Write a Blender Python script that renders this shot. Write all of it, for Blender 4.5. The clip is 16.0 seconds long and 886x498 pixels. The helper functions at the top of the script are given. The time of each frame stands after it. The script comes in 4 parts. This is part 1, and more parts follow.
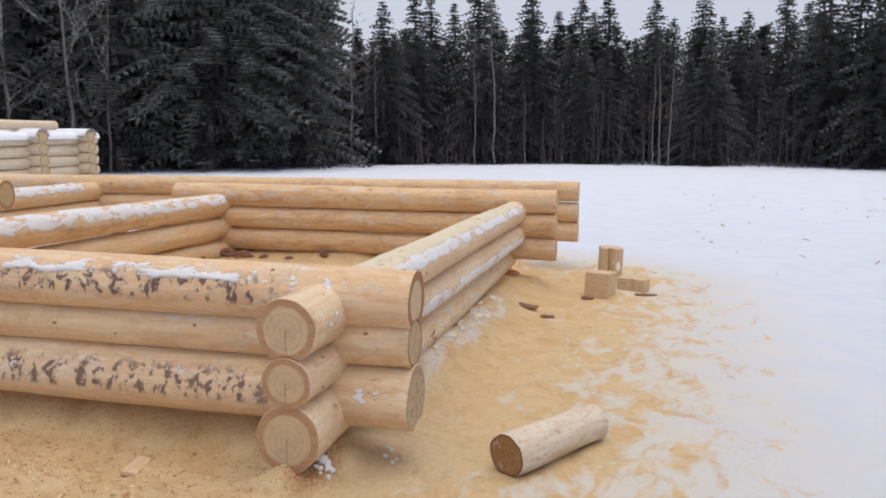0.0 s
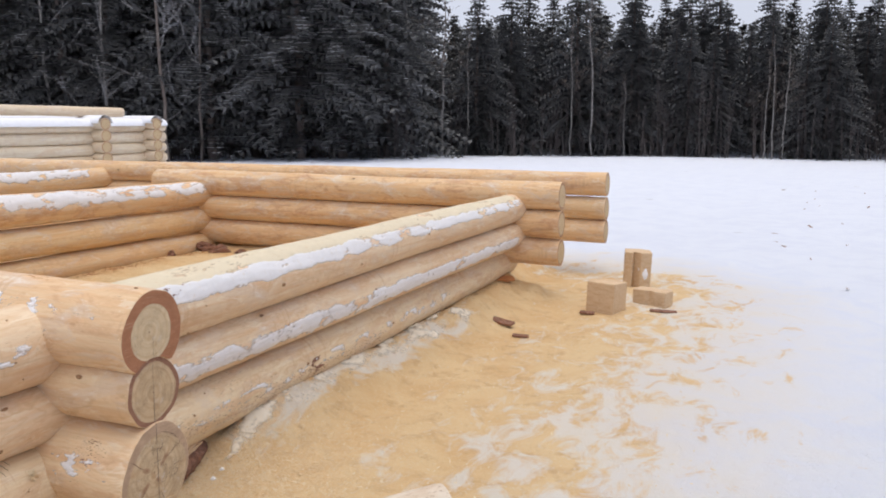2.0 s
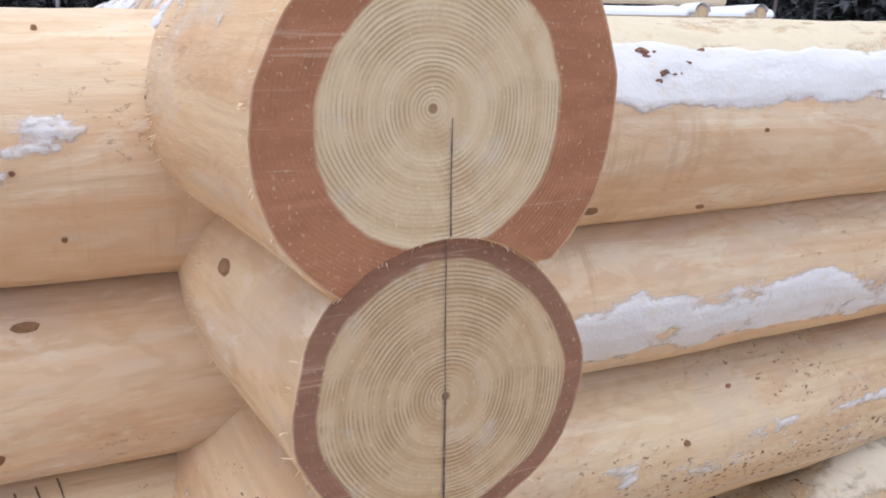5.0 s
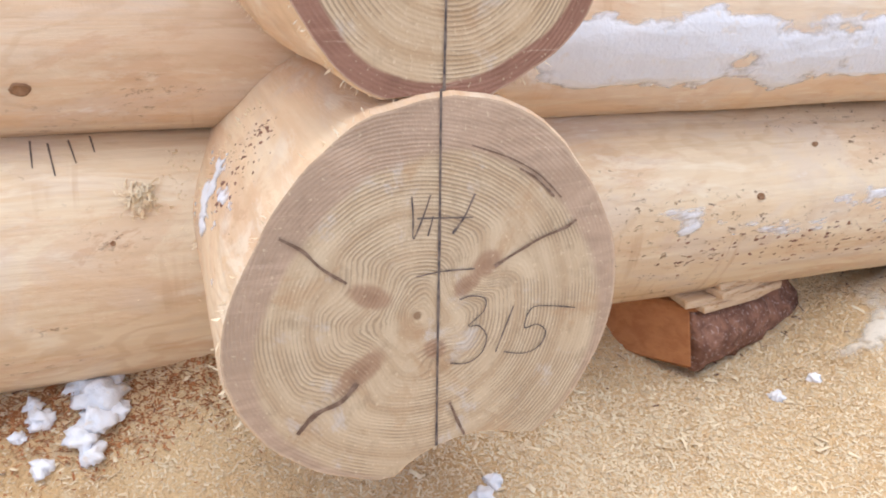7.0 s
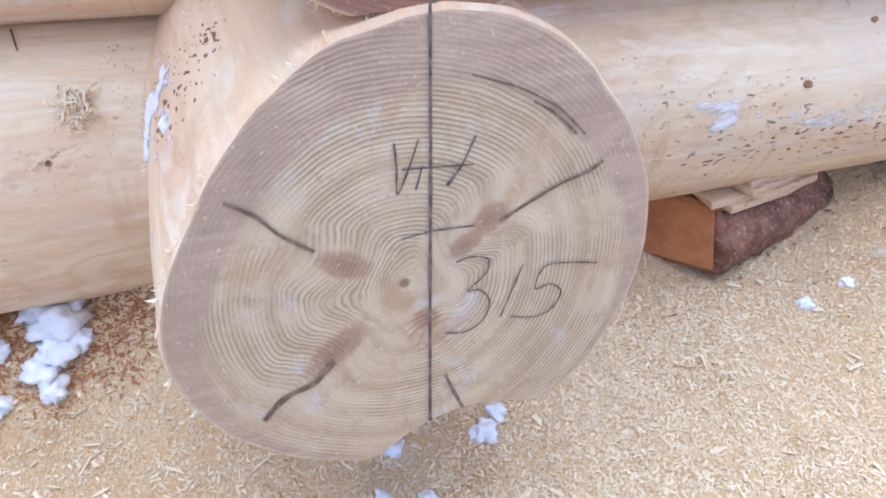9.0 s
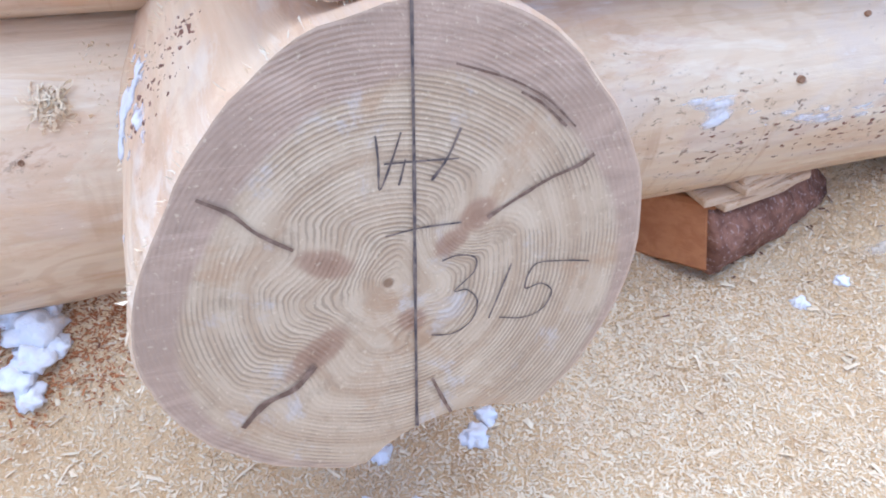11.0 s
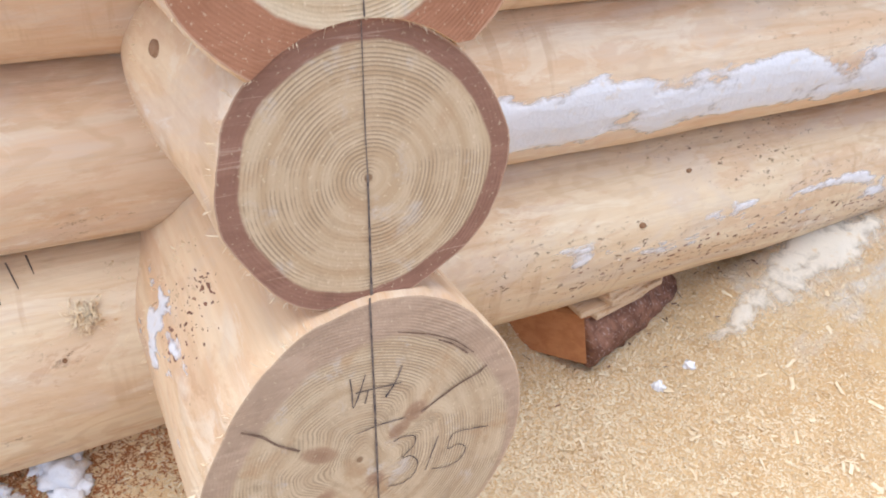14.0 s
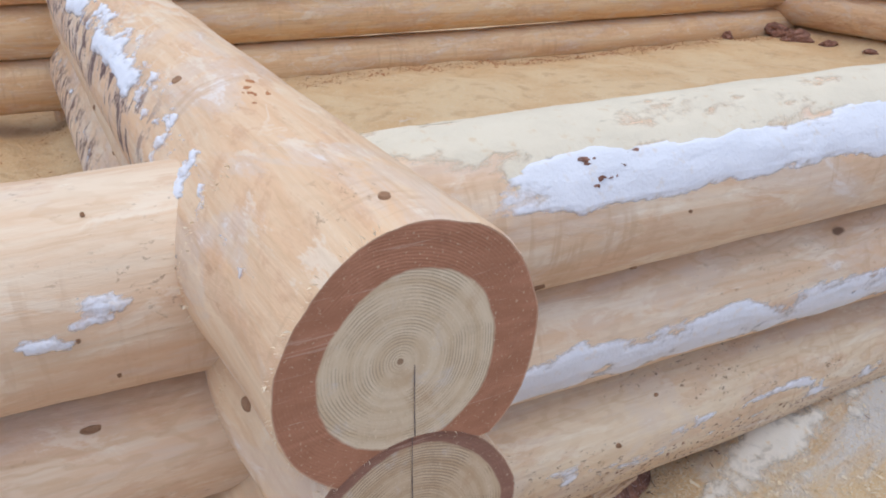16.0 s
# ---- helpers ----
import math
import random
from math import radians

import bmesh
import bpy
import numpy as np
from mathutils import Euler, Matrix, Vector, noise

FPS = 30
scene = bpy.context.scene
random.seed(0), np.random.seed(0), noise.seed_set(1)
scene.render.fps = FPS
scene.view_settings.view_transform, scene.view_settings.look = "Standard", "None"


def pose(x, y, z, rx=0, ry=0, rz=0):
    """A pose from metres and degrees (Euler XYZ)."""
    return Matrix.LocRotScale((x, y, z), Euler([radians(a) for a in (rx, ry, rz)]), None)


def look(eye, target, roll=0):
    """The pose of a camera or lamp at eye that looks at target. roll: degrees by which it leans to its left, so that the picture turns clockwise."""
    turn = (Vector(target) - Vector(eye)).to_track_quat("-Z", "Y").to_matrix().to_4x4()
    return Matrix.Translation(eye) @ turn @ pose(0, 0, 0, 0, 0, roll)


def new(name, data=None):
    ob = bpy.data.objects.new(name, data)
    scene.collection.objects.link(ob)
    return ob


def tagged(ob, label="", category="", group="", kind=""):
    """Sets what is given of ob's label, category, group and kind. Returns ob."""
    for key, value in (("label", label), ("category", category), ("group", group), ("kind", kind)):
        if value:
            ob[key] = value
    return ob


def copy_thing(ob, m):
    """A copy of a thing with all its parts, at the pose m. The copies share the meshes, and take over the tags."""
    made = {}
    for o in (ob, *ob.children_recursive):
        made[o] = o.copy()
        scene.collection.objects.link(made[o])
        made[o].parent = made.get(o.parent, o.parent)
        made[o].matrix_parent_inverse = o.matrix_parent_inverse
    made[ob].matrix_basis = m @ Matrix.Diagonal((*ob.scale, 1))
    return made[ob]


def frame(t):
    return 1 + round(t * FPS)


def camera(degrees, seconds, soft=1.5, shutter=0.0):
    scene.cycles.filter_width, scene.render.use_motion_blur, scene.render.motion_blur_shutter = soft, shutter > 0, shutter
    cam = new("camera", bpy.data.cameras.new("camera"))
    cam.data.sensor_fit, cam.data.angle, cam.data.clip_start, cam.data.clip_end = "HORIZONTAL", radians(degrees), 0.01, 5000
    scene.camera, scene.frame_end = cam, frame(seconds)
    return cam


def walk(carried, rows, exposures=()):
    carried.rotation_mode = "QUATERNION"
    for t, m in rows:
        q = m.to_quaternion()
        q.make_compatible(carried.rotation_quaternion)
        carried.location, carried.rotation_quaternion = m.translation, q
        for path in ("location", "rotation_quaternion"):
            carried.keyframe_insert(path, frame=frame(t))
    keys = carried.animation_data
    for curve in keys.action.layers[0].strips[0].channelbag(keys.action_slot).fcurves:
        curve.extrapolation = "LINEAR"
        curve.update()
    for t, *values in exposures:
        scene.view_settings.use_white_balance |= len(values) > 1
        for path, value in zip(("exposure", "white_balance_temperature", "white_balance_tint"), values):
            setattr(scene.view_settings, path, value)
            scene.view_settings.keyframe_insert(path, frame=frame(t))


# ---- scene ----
cam = camera(57.6, 16.0, soft=1.9)
PATH = [
    (0, (1.123, -3.51, 1.612), (0.586, -1.606, 1.316), 0.0),
    (0.5, (1.421, -3.135, 1.604), (0.895, -1.229, 1.302), 0.1),
    (1, (1.699, -2.737, 1.568), (1.154, -0.838, 1.258), 0.2),
    (1.5, (1.831, -2.358, 1.545), (1.188, -0.491, 1.227), 0.4),
    (2, (1.914, -1.941, 1.502), (1.109, -0.137, 1.187), 0.1),
    (2.5, (1.726, -1.582, 1.47), (0.68, 0.095, 1.162), 0.3),
    (3, (1.448, -1.201, 1.418), (0.259, 0.374, 1.098), 0.2),
    (3.5, (1.099, -0.845, 1.355), (-0.262, 0.58, 1.01), -0.0),
    (4, (0.822, -0.533, 1.254), (-0.662, 0.735, 0.817), -0.3),
    (4.5, (0.603, -0.297, 1.069), (-1.017, 0.768, 0.576), -0.2),
    (5, (0.485, -0.224, 0.862), (-1.264, 0.606, 0.361), -0.1),
    (5.2, (0.482, -0.211, 0.816), (-1.296, 0.558, 0.318), -0.1),
    (7.3, (0.534, -0.15, 0.592), (-1.25, 0.39, -0.134), 0.1),
    (7.5, (0.53, -0.143, 0.596), (-1.242, 0.393, -0.159), 0.1),
    (8, (0.473, -0.142, 0.625), (-1.281, 0.383, -0.179), 0.1),
    (8.5, (0.401, -0.137, 0.658), (-1.271, 0.367, -0.317), -0.1),
    (8.7, (0.4, -0.123, 0.628), (-1.235, 0.382, -0.407), -0.1),
    (10.8, (0.38, -0.097, 0.591), (-1.236, 0.429, -0.464), -0.1),
    (11, (0.385, -0.105, 0.601), (-1.241, 0.426, -0.435), -0.1),
    (11.5, (0.402, -0.121, 0.662), (-1.252, 0.423, -0.323), -0.1),
    (12, (0.401, -0.125, 0.687), (-1.262, 0.431, -0.273), -0.2),
    (12.5, (0.431, -0.143, 0.704), (-1.226, 0.42, -0.264), -0.2),
    (13, (0.453, -0.19, 0.68), (-1.184, 0.404, -0.305), -0.1),
    (13.5, (0.485, -0.187, 0.702), (-1.118, 0.482, -0.289), -0.1),
    (14, (0.519, -0.172, 0.863), (-1.056, 0.563, -0.126), -0.1),
    (14.5, (0.527, -0.147, 0.977), (-1.055, 0.61, 0.015), -0.1),
    (15, (0.532, -0.137, 1.082), (-1.069, 0.629, 0.16), -0.2),
    (15.5, (0.542, -0.152, 1.154), (-1.082, 0.628, 0.286), -0.3),
    (16, (0.577, -0.243, 1.22), (-1.051, 0.563, 0.382), -0.1),
]
EXPOSURES = [(0.0, 0.68, 7300, 11), (1.0, 0.72, 7250, 11), (2.0, 0.83, 7250, 11), (3.5, 1.05, 6200, 11), (4.2, 1.08, 6200, 11), (5.2, 1.06, 6700, 10), (7.3, 1.54, 6500, 10),
             (8.2, 1.54, 6400, 10), (8.5, 1.48, 5800, 11), (8.7, 1.49, 5400, 11), (11.0, 1.56, 5120, 11), (11.6, 1.54, 5400, 11), (12.0, 1.54, 5650, 11), (12.5, 1.53, 5800, 11), (13.4, 1.52, 5950, 10),
             (14.0, 1.47, 6450, 10), (14.5, 1.46, 6500, 10), (15.0, 1.21, 6500, 10), (16.0, 0.79, 6050, 10)]
walk(cam, [(t, look(eye, target, roll)) for t, eye, target, roll in PATH], EXPOSURES)

# ---- sky and light: an overcast winter day ----
world = bpy.data.worlds.new("overcast_sky")
scene.world = world
world.use_nodes = True
wn, wl = world.node_tree.nodes, world.node_tree.links
sky = wn.new("ShaderNodeTexSky")
sky.sky_type, sky.sun_disc = "NISHITA", False
sky.sun_elevation, sky.sun_rotation = radians(60), radians(-35)
sky.air_density, sky.dust_density, sky.ozone_density = 1.0, 1.2, 1.0
grey = wn.new("ShaderNodeHueSaturation")
grey.inputs["Saturation"].default_value = 0.45
wl.new(sky.outputs[0], grey.inputs["Color"])
cloud = wn.new("ShaderNodeMix")
cloud.data_type = "RGBA"
cloud.inputs["Factor"].default_value = 0.93
cloud.inputs[7].default_value = (2.05, 2.36, 3.15, 1)
wl.new(grey.outputs[0], cloud.inputs[6])
wl.new(cloud.outputs[2], wn["Background"].inputs["Color"])
wn["Background"].inputs["Strength"].default_value = 0.15
sun = new("sun", bpy.data.lights.new("sun", "SUN"))
sun.data.energy, sun.data.angle, sun.data.color = 1.15, radians(60), (1.0, 0.97, 0.93)
sun.matrix_world = look((0.8, -0.4, 8), (0, 0, 0))


# ---- materials ----
class Mat:
    """A node material under construction."""

    def __init__(self, name, rough=0.8):
        self.m = bpy.data.materials.new(name)
        self.m.use_nodes = True
        self.n, self.l = self.m.node_tree.nodes, self.m.node_tree.links
        self.b = self.n["Principled BSDF"]
        self.b.inputs["Roughness"].default_value = rough
        self.b.inputs["Specular IOR Level"].default_value = 0.25
        self.tc = self.n.new("ShaderNodeTexCoord")

    def put(self, sock, v):
        if hasattr(v, "is_linked"):
            self.l.new(v, sock)
        elif isinstance(v, (tuple, list)) and len(v) == 3 and sock.type == "RGBA":
            sock.default_value = (*v, 1)
        else:
            sock.default_value = v

    def coords(self, scale=(1, 1, 1), kind="Object", rand=0.0):
        mp = self.n.new("ShaderNodeMapping")
        mp.inputs["Scale"].default_value = scale
        self.l.new(self.tc.outputs[kind], mp.inputs["Vector"])
        if rand:
            oi = self.n.new("ShaderNodeObjectInfo")
            self.put(mp.inputs["Location"], self.math("MULTIPLY", oi.outputs["Random"], rand))
        return mp.outputs[0]

    def noise(self, vec, scale=5, detail=4, rough=0.55, dist=0.0):
        nd = self.n.new("ShaderNodeTexNoise")
        self.l.new(vec, nd.inputs["Vector"])
        nd.inputs["Scale"].default_value, nd.inputs["Detail"].default_value = scale, detail
        nd.inputs["Roughness"].default_value, nd.inputs["Distortion"].default_value = rough, dist
        return nd.outputs["Fac"]

    def voronoi(self, vec, scale=5, feature="F1", out="Distance", rand=1.0):
        nd = self.n.new("ShaderNodeTexVoronoi")
        nd.feature = feature
        self.l.new(vec, nd.inputs["Vector"])
        nd.inputs["Scale"].default_value, nd.inputs["Randomness"].default_value = scale, rand
        return nd.outputs[out]

    def math(self, op, a, b=0.0, c=0.0, clamp=False):
        nd = self.n.new("ShaderNodeMath")
        nd.operation, nd.use_clamp = op, clamp
        for i, v in enumerate((a, b, c)):
            self.put(nd.inputs[i], v)
        return nd.outputs[0]

    def vmath(self, op, a, b=(0, 0, 0)):
        nd = self.n.new("ShaderNodeVectorMath")
        nd.operation = op
        for i, v in enumerate((a, b)):
            self.put(nd.inputs[i], v)
        return nd.outputs["Value"] if op in ("LENGTH", "DOT_PRODUCT", "DISTANCE") else nd.outputs["Vector"]

    def split(self, v):
        nd = self.n.new("ShaderNodeSeparateXYZ")
        self.l.new(v, nd.inputs[0])
        return nd.outputs

    def step(self, v, lo, hi, a=0.0, b=1.0):
        nd = self.n.new("ShaderNodeMapRange")
        nd.interpolation_type = "SMOOTHSTEP"
        self.put(nd.inputs["Value"], v)
        for k, x in (("From Min", lo), ("From Max", hi), ("To Min", a), ("To Max", b)):
            self.put(nd.inputs[k], x)
        return nd.outputs[0]

    def mix(self, f, a, b, mode="MIX"):
        nd = self.n.new("ShaderNodeMix")
        nd.data_type, nd.blend_type = "RGBA", mode
        self.put(nd.inputs["Factor"], f)
        self.put(nd.inputs[6], a)
        self.put(nd.inputs[7], b)
        return nd.outputs[2]

    def attr(self, name):
        nd = self.n.new("ShaderNodeAttribute")
        nd.attribute_name = name
        return nd.outputs["Fac"]

    def rand(self):
        return self.n.new("ShaderNodeObjectInfo").outputs["Random"]

    def island(self):
        return self.n.new("ShaderNodeNewGeometry").outputs["Random Per Island"]

    def bump(self, h, dist=0.01, strength=1.0, over=None):
        nd = self.n.new("ShaderNodeBump")
        nd.inputs["Distance"].default_value, nd.inputs["Strength"].default_value = dist, strength
        self.l.new(h, nd.inputs["Height"])
        if over is not None:
            self.l.new(over, nd.inputs["Normal"])
        return nd.outputs[0]

    def done(self, color, normal=None, rough=None):
        self.put(self.b.inputs["Base Color"], color)
        if normal is not None:
            self.l.new(normal, self.b.inputs["Normal"])
        if rough is not None:
            self.put(self.b.inputs["Roughness"], rough)
        return self.m


def wood_material(name, pale, warm, film, specks=0.5, bark=0.0, knots=1.0, bark_to=99.0, oval=(1500.0, 0.30)):
    """Peeled log: straw-coloured wood, grain along X, films of inner bark, knots and flecks of bark."""
    M = Mat(name, 0.62)
    v = M.coords((1, 1, 1), rand=37.0)
    broad = M.noise(M.coords((0.9, 3.5, 3.5), rand=37.0), 1.6, 6, 0.65, 0.8)
    grain = M.noise(M.coords((0.6, 9, 9), rand=37.0), 2.2, 7, 0.66, 1.0)
    thin = M.noise(M.coords((2.0, 60, 60), rand=11.0), 1.0, 4, 0.6)
    col = M.mix(M.step(grain, 0.36, 0.64), pale, warm)
    # films of inner bark left by the drawknife, with ragged edges
    rag = M.noise(M.coords((6, 14, 14), rand=3.0), 3.0, 6, 0.72)
    fe = M.math("ADD", M.noise(M.coords((1.6, 5.5, 5.5), rand=37.0), 1.6, 6, 0.68, 0.9), M.math("MULTIPLY", M.math("SUBTRACT", rag, 0.5), 0.30))
    col = M.mix(M.step(fe, 0.50, 0.58, 0.0, film), col, M.mix(M.step(rag, 0.4, 0.6), (0.62, 0.39, 0.24), (0.57, 0.32, 0.18)))
    col = M.mix(M.step(fe, 0.66, 0.69, 0.0, film), col, (0.46, 0.24, 0.13))
    # greyed and frosted places
    fr = M.noise(M.coords((1.3, 3.4, 3.4), rand=63.0), 2.4, 6, 0.7, 0.7)
    col = M.mix(M.step(fr, 0.49, 0.60, 0.0, 0.45), col, (0.66, 0.56, 0.47))
    col = M.mix(M.step(fr, 0.61, 0.67, 0.0, 0.6), col, (0.80, 0.76, 0.72))
    pale2 = M.noise(M.coords((3.2, 10, 10), rand=51.0), 1.7, 6, 0.7, 0.7)
    col = M.mix(M.step(pale2, 0.55, 0.63, 0.0, 0.5), col, (0.82, 0.73, 0.58))
    col = M.mix(M.math("MULTIPLY", M.step(thin, 0.45, 0.75), 0.25), col, (0.44, 0.28, 0.15))
    streak = M.noise(M.coords((1.1, 26, 26), rand=15.0), 1.6, 5, 0.7)
    col = M.mix(M.step(streak, 0.60, 0.70, 0.0, 0.35), col, (0.50, 0.32, 0.17))
    # chatter of the drawknife across the log
    hatch = M.noise(M.coords((26, 2.6, 2.6), rand=19.0), 1.5, 4, 0.6, 0.3)
    where = M.step(M.noise(M.coords((1.5, 3, 3), rand=43.0), 1.7, 3), 0.50, 0.62, 0.0, 0.42)
    col = M.mix(M.math("MULTIPLY", M.step(hatch, 0.54, 0.63), where), col, (0.52, 0.33, 0.19))
    # growth rings cut through by the drawknife: long ovals
    yz = M.vmath("LENGTH", M.vmath("MULTIPLY", M.tc.outputs["Object"], (0, 1, 1)))
    cut = M.math("ADD", yz, M.math("MULTIPLY", M.noise(M.coords((3.2, 7, 7), rand=29.0), 1.8, 3, 0.5), 0.030))
    ovals = M.math("MULTIPLY_ADD", M.math("SINE", M.math("MULTIPLY", cut, oval[0])), 0.5, 0.5)
    col = M.mix(M.math("MULTIPLY", M.step(ovals, 0.55, 1.0), M.step(broad, 0.35, 0.60, oval[1], 0.05)), col, (0.52, 0.33, 0.17))
    # knots with a ring
    kd = M.voronoi(M.coords((2.0, 3.6, 3.6), rand=21.0), 1.0)
    kd = M.math("ADD", kd, M.math("MULTIPLY", M.math("SUBTRACT", M.noise(v, 45, 3), 0.5), 0.03))
    col = M.mix(M.math("MULTIPLY", M.step(kd, 0.05, 0.16, 0.4, 0.0), knots), col, (0.52, 0.31, 0.16))
    col = M.mix(M.math("MULTIPLY", M.step(kd, 0.022, 0.045, 1.0, 0.0), knots), col, (0.14, 0.07, 0.04))
    # small dark flecks of bark in drifts
    drift = M.step(M.noise(M.coords((1.2, 3, 3), rand=71.0), 1.6, 4), 0.54, 0.64)
    fn = M.noise(M.coords((0.7, 1.2, 1.2), rand=9.0), 95, 5, 0.75, 0.3)
    fl = M.math("MULTIPLY", M.math("MULTIPLY", M.step(fn, 0.60, 0.64), drift), specks)
    col = M.mix(fl, col, M.mix(M.noise(v, 120, 2), (0.06, 0.035, 0.03), (0.26, 0.14, 0.08)))
    hgt = M.math("ADD", M.math("MULTIPLY", grain, 0.5), M.math("ADD", M.math("MULTIPLY", thin, 0.25), M.math("MULTIPLY", pale2, 0.6)))
    hgt = M.math("ADD", hgt, M.math("MULTIPLY", fl, 0.3))
    if bark:
        xyz = M.split(M.tc.outputs["Object"])
        band = M.step(M.math("ADD", xyz[1], M.math("MULTIPLY", xyz[2], 0.2)), -0.05, -0.11)
        band = M.math("MULTIPLY", band, M.step(xyz[0], bark_to - 0.25, bark_to, 1.0, 0.0))
        band = M.math("MULTIPLY", band, M.step(xyz[2], -0.06, -0.03))
        bn = M.noise(M.coords((6.5, 9, 4.0), rand=3.0), 2.6, 7, 0.72, 0.35)
        bk = M.math("MULTIPLY", M.math("MULTIPLY", M.step(bn, 0.515, 0.56), band), bark)
        gn = M.math("MULTIPLY", M.step(bn, 0.45, 0.54, 0.0, 0.6), band)
        col = M.mix(gn, col, (0.58, 0.46, 0.40))
        col = M.mix(bk, col, M.mix(M.noise(v, 38, 4, 0.7), (0.045, 0.024, 0.024), (0.24, 0.14, 0.12)))
        hgt = M.math("ADD", hgt, M.math("MULTIPLY", bk, 0.8))
    col = M.mix(M.math("MULTIPLY", M.rand(), 0.22), col, (0.68, 0.47, 0.30))
    return M.done(col, M.bump(hgt, 0.005, 0.7), M.step(grain, 0.3, 0.7, 0.52, 0.74))


LOG_PALE = wood_material("peeled_log", (0.775, 0.575, 0.345), (0.715, 0.455, 0.235), 0.42, 0.5)
LOG_WARM = wood_material("peeled_log_warm", (0.785, 0.565, 0.345), (0.715, 0.45, 0.24), 0.85, 0.4)
LOG_FLECK = wood_material("peeled_log_flecked", (0.77, 0.64, 0.46), (0.71, 0.54, 0.355), 0.35, 0.8)
LOG_CREAM = wood_material("peeled_log_cream", (0.755, 0.605, 0.435), (0.70, 0.49, 0.315), 0.40, 0.4)
LOG_BARK = wood_material("peeled_log_bark_remains", (0.77, 0.565, 0.36), (0.71, 0.455, 0.26), 0.5, 0.6, bark=1.0, bark_to=6.45)
LOG_LOW = wood_material("peeled_log_pale_bark_remains", (0.785, 0.615, 0.415), (0.72, 0.495, 0.30), 0.4, 0.7, bark=1.0, bark_to=6.45)
LOG_OVAL = wood_material("peeled_log_cut_rings", (0.785, 0.61, 0.40), (0.725, 0.50, 0.30), 0.35, 0.4, oval=(640.0, 0.55))
# far logs: light thrown up by the snow is mixed into the paler wood colours
LOG_FAR = wood_material("peeled_log_snow_lit", (0.78, 0.70, 0.56), (0.72, 0.60, 0.44), 0.2, 0.2, knots=0.3)


def end_material(name, pale, mid, rim, edge, rings=260.0, contrast=0.5, patchy=0.3, knots=(), soft=0.014, skew=0.0, slant=0.0):
    """Sawn log end: growth rings round the pith, a wet sapwood rim, saw marks."""
    M = Mat(name, 0.75)
    f = M.attr("frac")
    v = M.tc.outputs["Object"]
    d = M.attr("radius")
    wob = M.noise(v, 9.0, 3, 0.5)
    wob2 = M.noise(v, 40.0, 3, 0.5)
    dd = M.math("ADD", d, M.math("MULTIPLY", M.math("SUBTRACT", wob, 0.5), 0.012))
    spots = []
    for ky, kz, ka, kb, turn in knots:
        mp = M.n.new("ShaderNodeMapping")
        mp.vector_type = "TEXTURE"
        mp.inputs["Location"].default_value = (0, ky, kz)
        mp.inputs["Rotation"].default_value = (radians(turn), 0, 0)
        mp.inputs["Scale"].default_value = (1000, ka, kb)
        M.l.new(v, mp.inputs["Vector"])
        kd = M.math("ADD", M.vmath("LENGTH", mp.outputs[0]), M.math("MULTIPLY", M.math("SUBTRACT", M.noise(v, 90, 3), 0.5), 0.5))
        spots.append(kd)
        dd = M.math("ADD", dd, M.step(kd, 0.4, 3.4, 0.014, 0.0))
    comb = M.n.new("ShaderNodeCombineXYZ")
    M.l.new(dd, comb.inputs[0])
    warp = M.math("MULTIPLY", M.noise(comb.outputs[0], 90, 2.0, 0.6), 6.0)
    ph = M.math("ADD", M.math("MULTIPLY", dd, 6.2832 * rings), M.math("ADD", warp, M.math("MULTIPLY", M.noise(v, 30, 2), 1.2)))
    ring = M.math("MULTIPLY_ADD", M.math("SINE", ph), 0.5, 0.5)
    seen = M.step(M.noise(v, 16, 4, 0.6), 0.38, 0.62, 0.35, 1.0)
    ring = M.math("MULTIPLY", ring, seen)
    broad = M.noise(comb.outputs[0], 70.0, 2.0, 0.5)
    col = M.mix(M.step(broad, 0.35, 0.65), pale, mid)
    col = M.mix(M.math("MULTIPLY", M.step(ring, 0.40, 0.92), contrast), col, tuple(c * 0.6 for c in mid))
    col = M.mix(M.step(M.noise(v, 55, 5, 0.7), 0.5, 0.75, 0.0, patchy), col, tuple(c * 0.72 for c in mid))
    col = M.mix(M.step(M.noise(v, 13, 5, 0.7, 0.6), 0.52, 0.66, 0.0, patchy), col, (0.46, 0.29, 0.16))
    col = M.mix(M.step(M.noise(v, 19, 5, 0.7, 0.3), 0.56, 0.70, 0.0, patchy), col, (0.60, 0.54, 0.48))
    # pith
    col = M.mix(M.step(d, 0.0025, 0.0042, 0.8, 0.0), col, (0.22, 0.12, 0.06))
    for kd in spots:
        col = M.mix(M.step(kd, 0.7, 1.3, 0.75, 0.0), col, (0.33, 0.19, 0.115))
        col = M.mix(M.step(kd, 0.2, 0.6, 0.35, 0.0), col, (0.24, 0.13, 0.075))
    f2 = M.math("ADD", f, M.math("ADD", M.math("MULTIPLY", M.split(v)[2], skew), M.math("MULTIPLY", M.split(v)[1], slant)))
    ef = M.math("ADD", f2, M.math("MULTIPLY", M.math("SUBTRACT", M.noise(v, 22, 4, 0.6), 0.5), 0.05))
    e = M.step(ef, edge - soft, edge + soft)
    saw = M.noise(M.coords((40, 10, 60)), 1.0, 6, 0.7, 0.8)
    rimc = M.mix(M.step(saw, 0.42, 0.66), rim, tuple(min(1, c * 1.18 + 0.008) for c in rim))
    rimc = M.mix(M.step(wob2, 0.55, 0.75, 0, 0.4), rimc, tuple(c * 0.7 for c in rim))
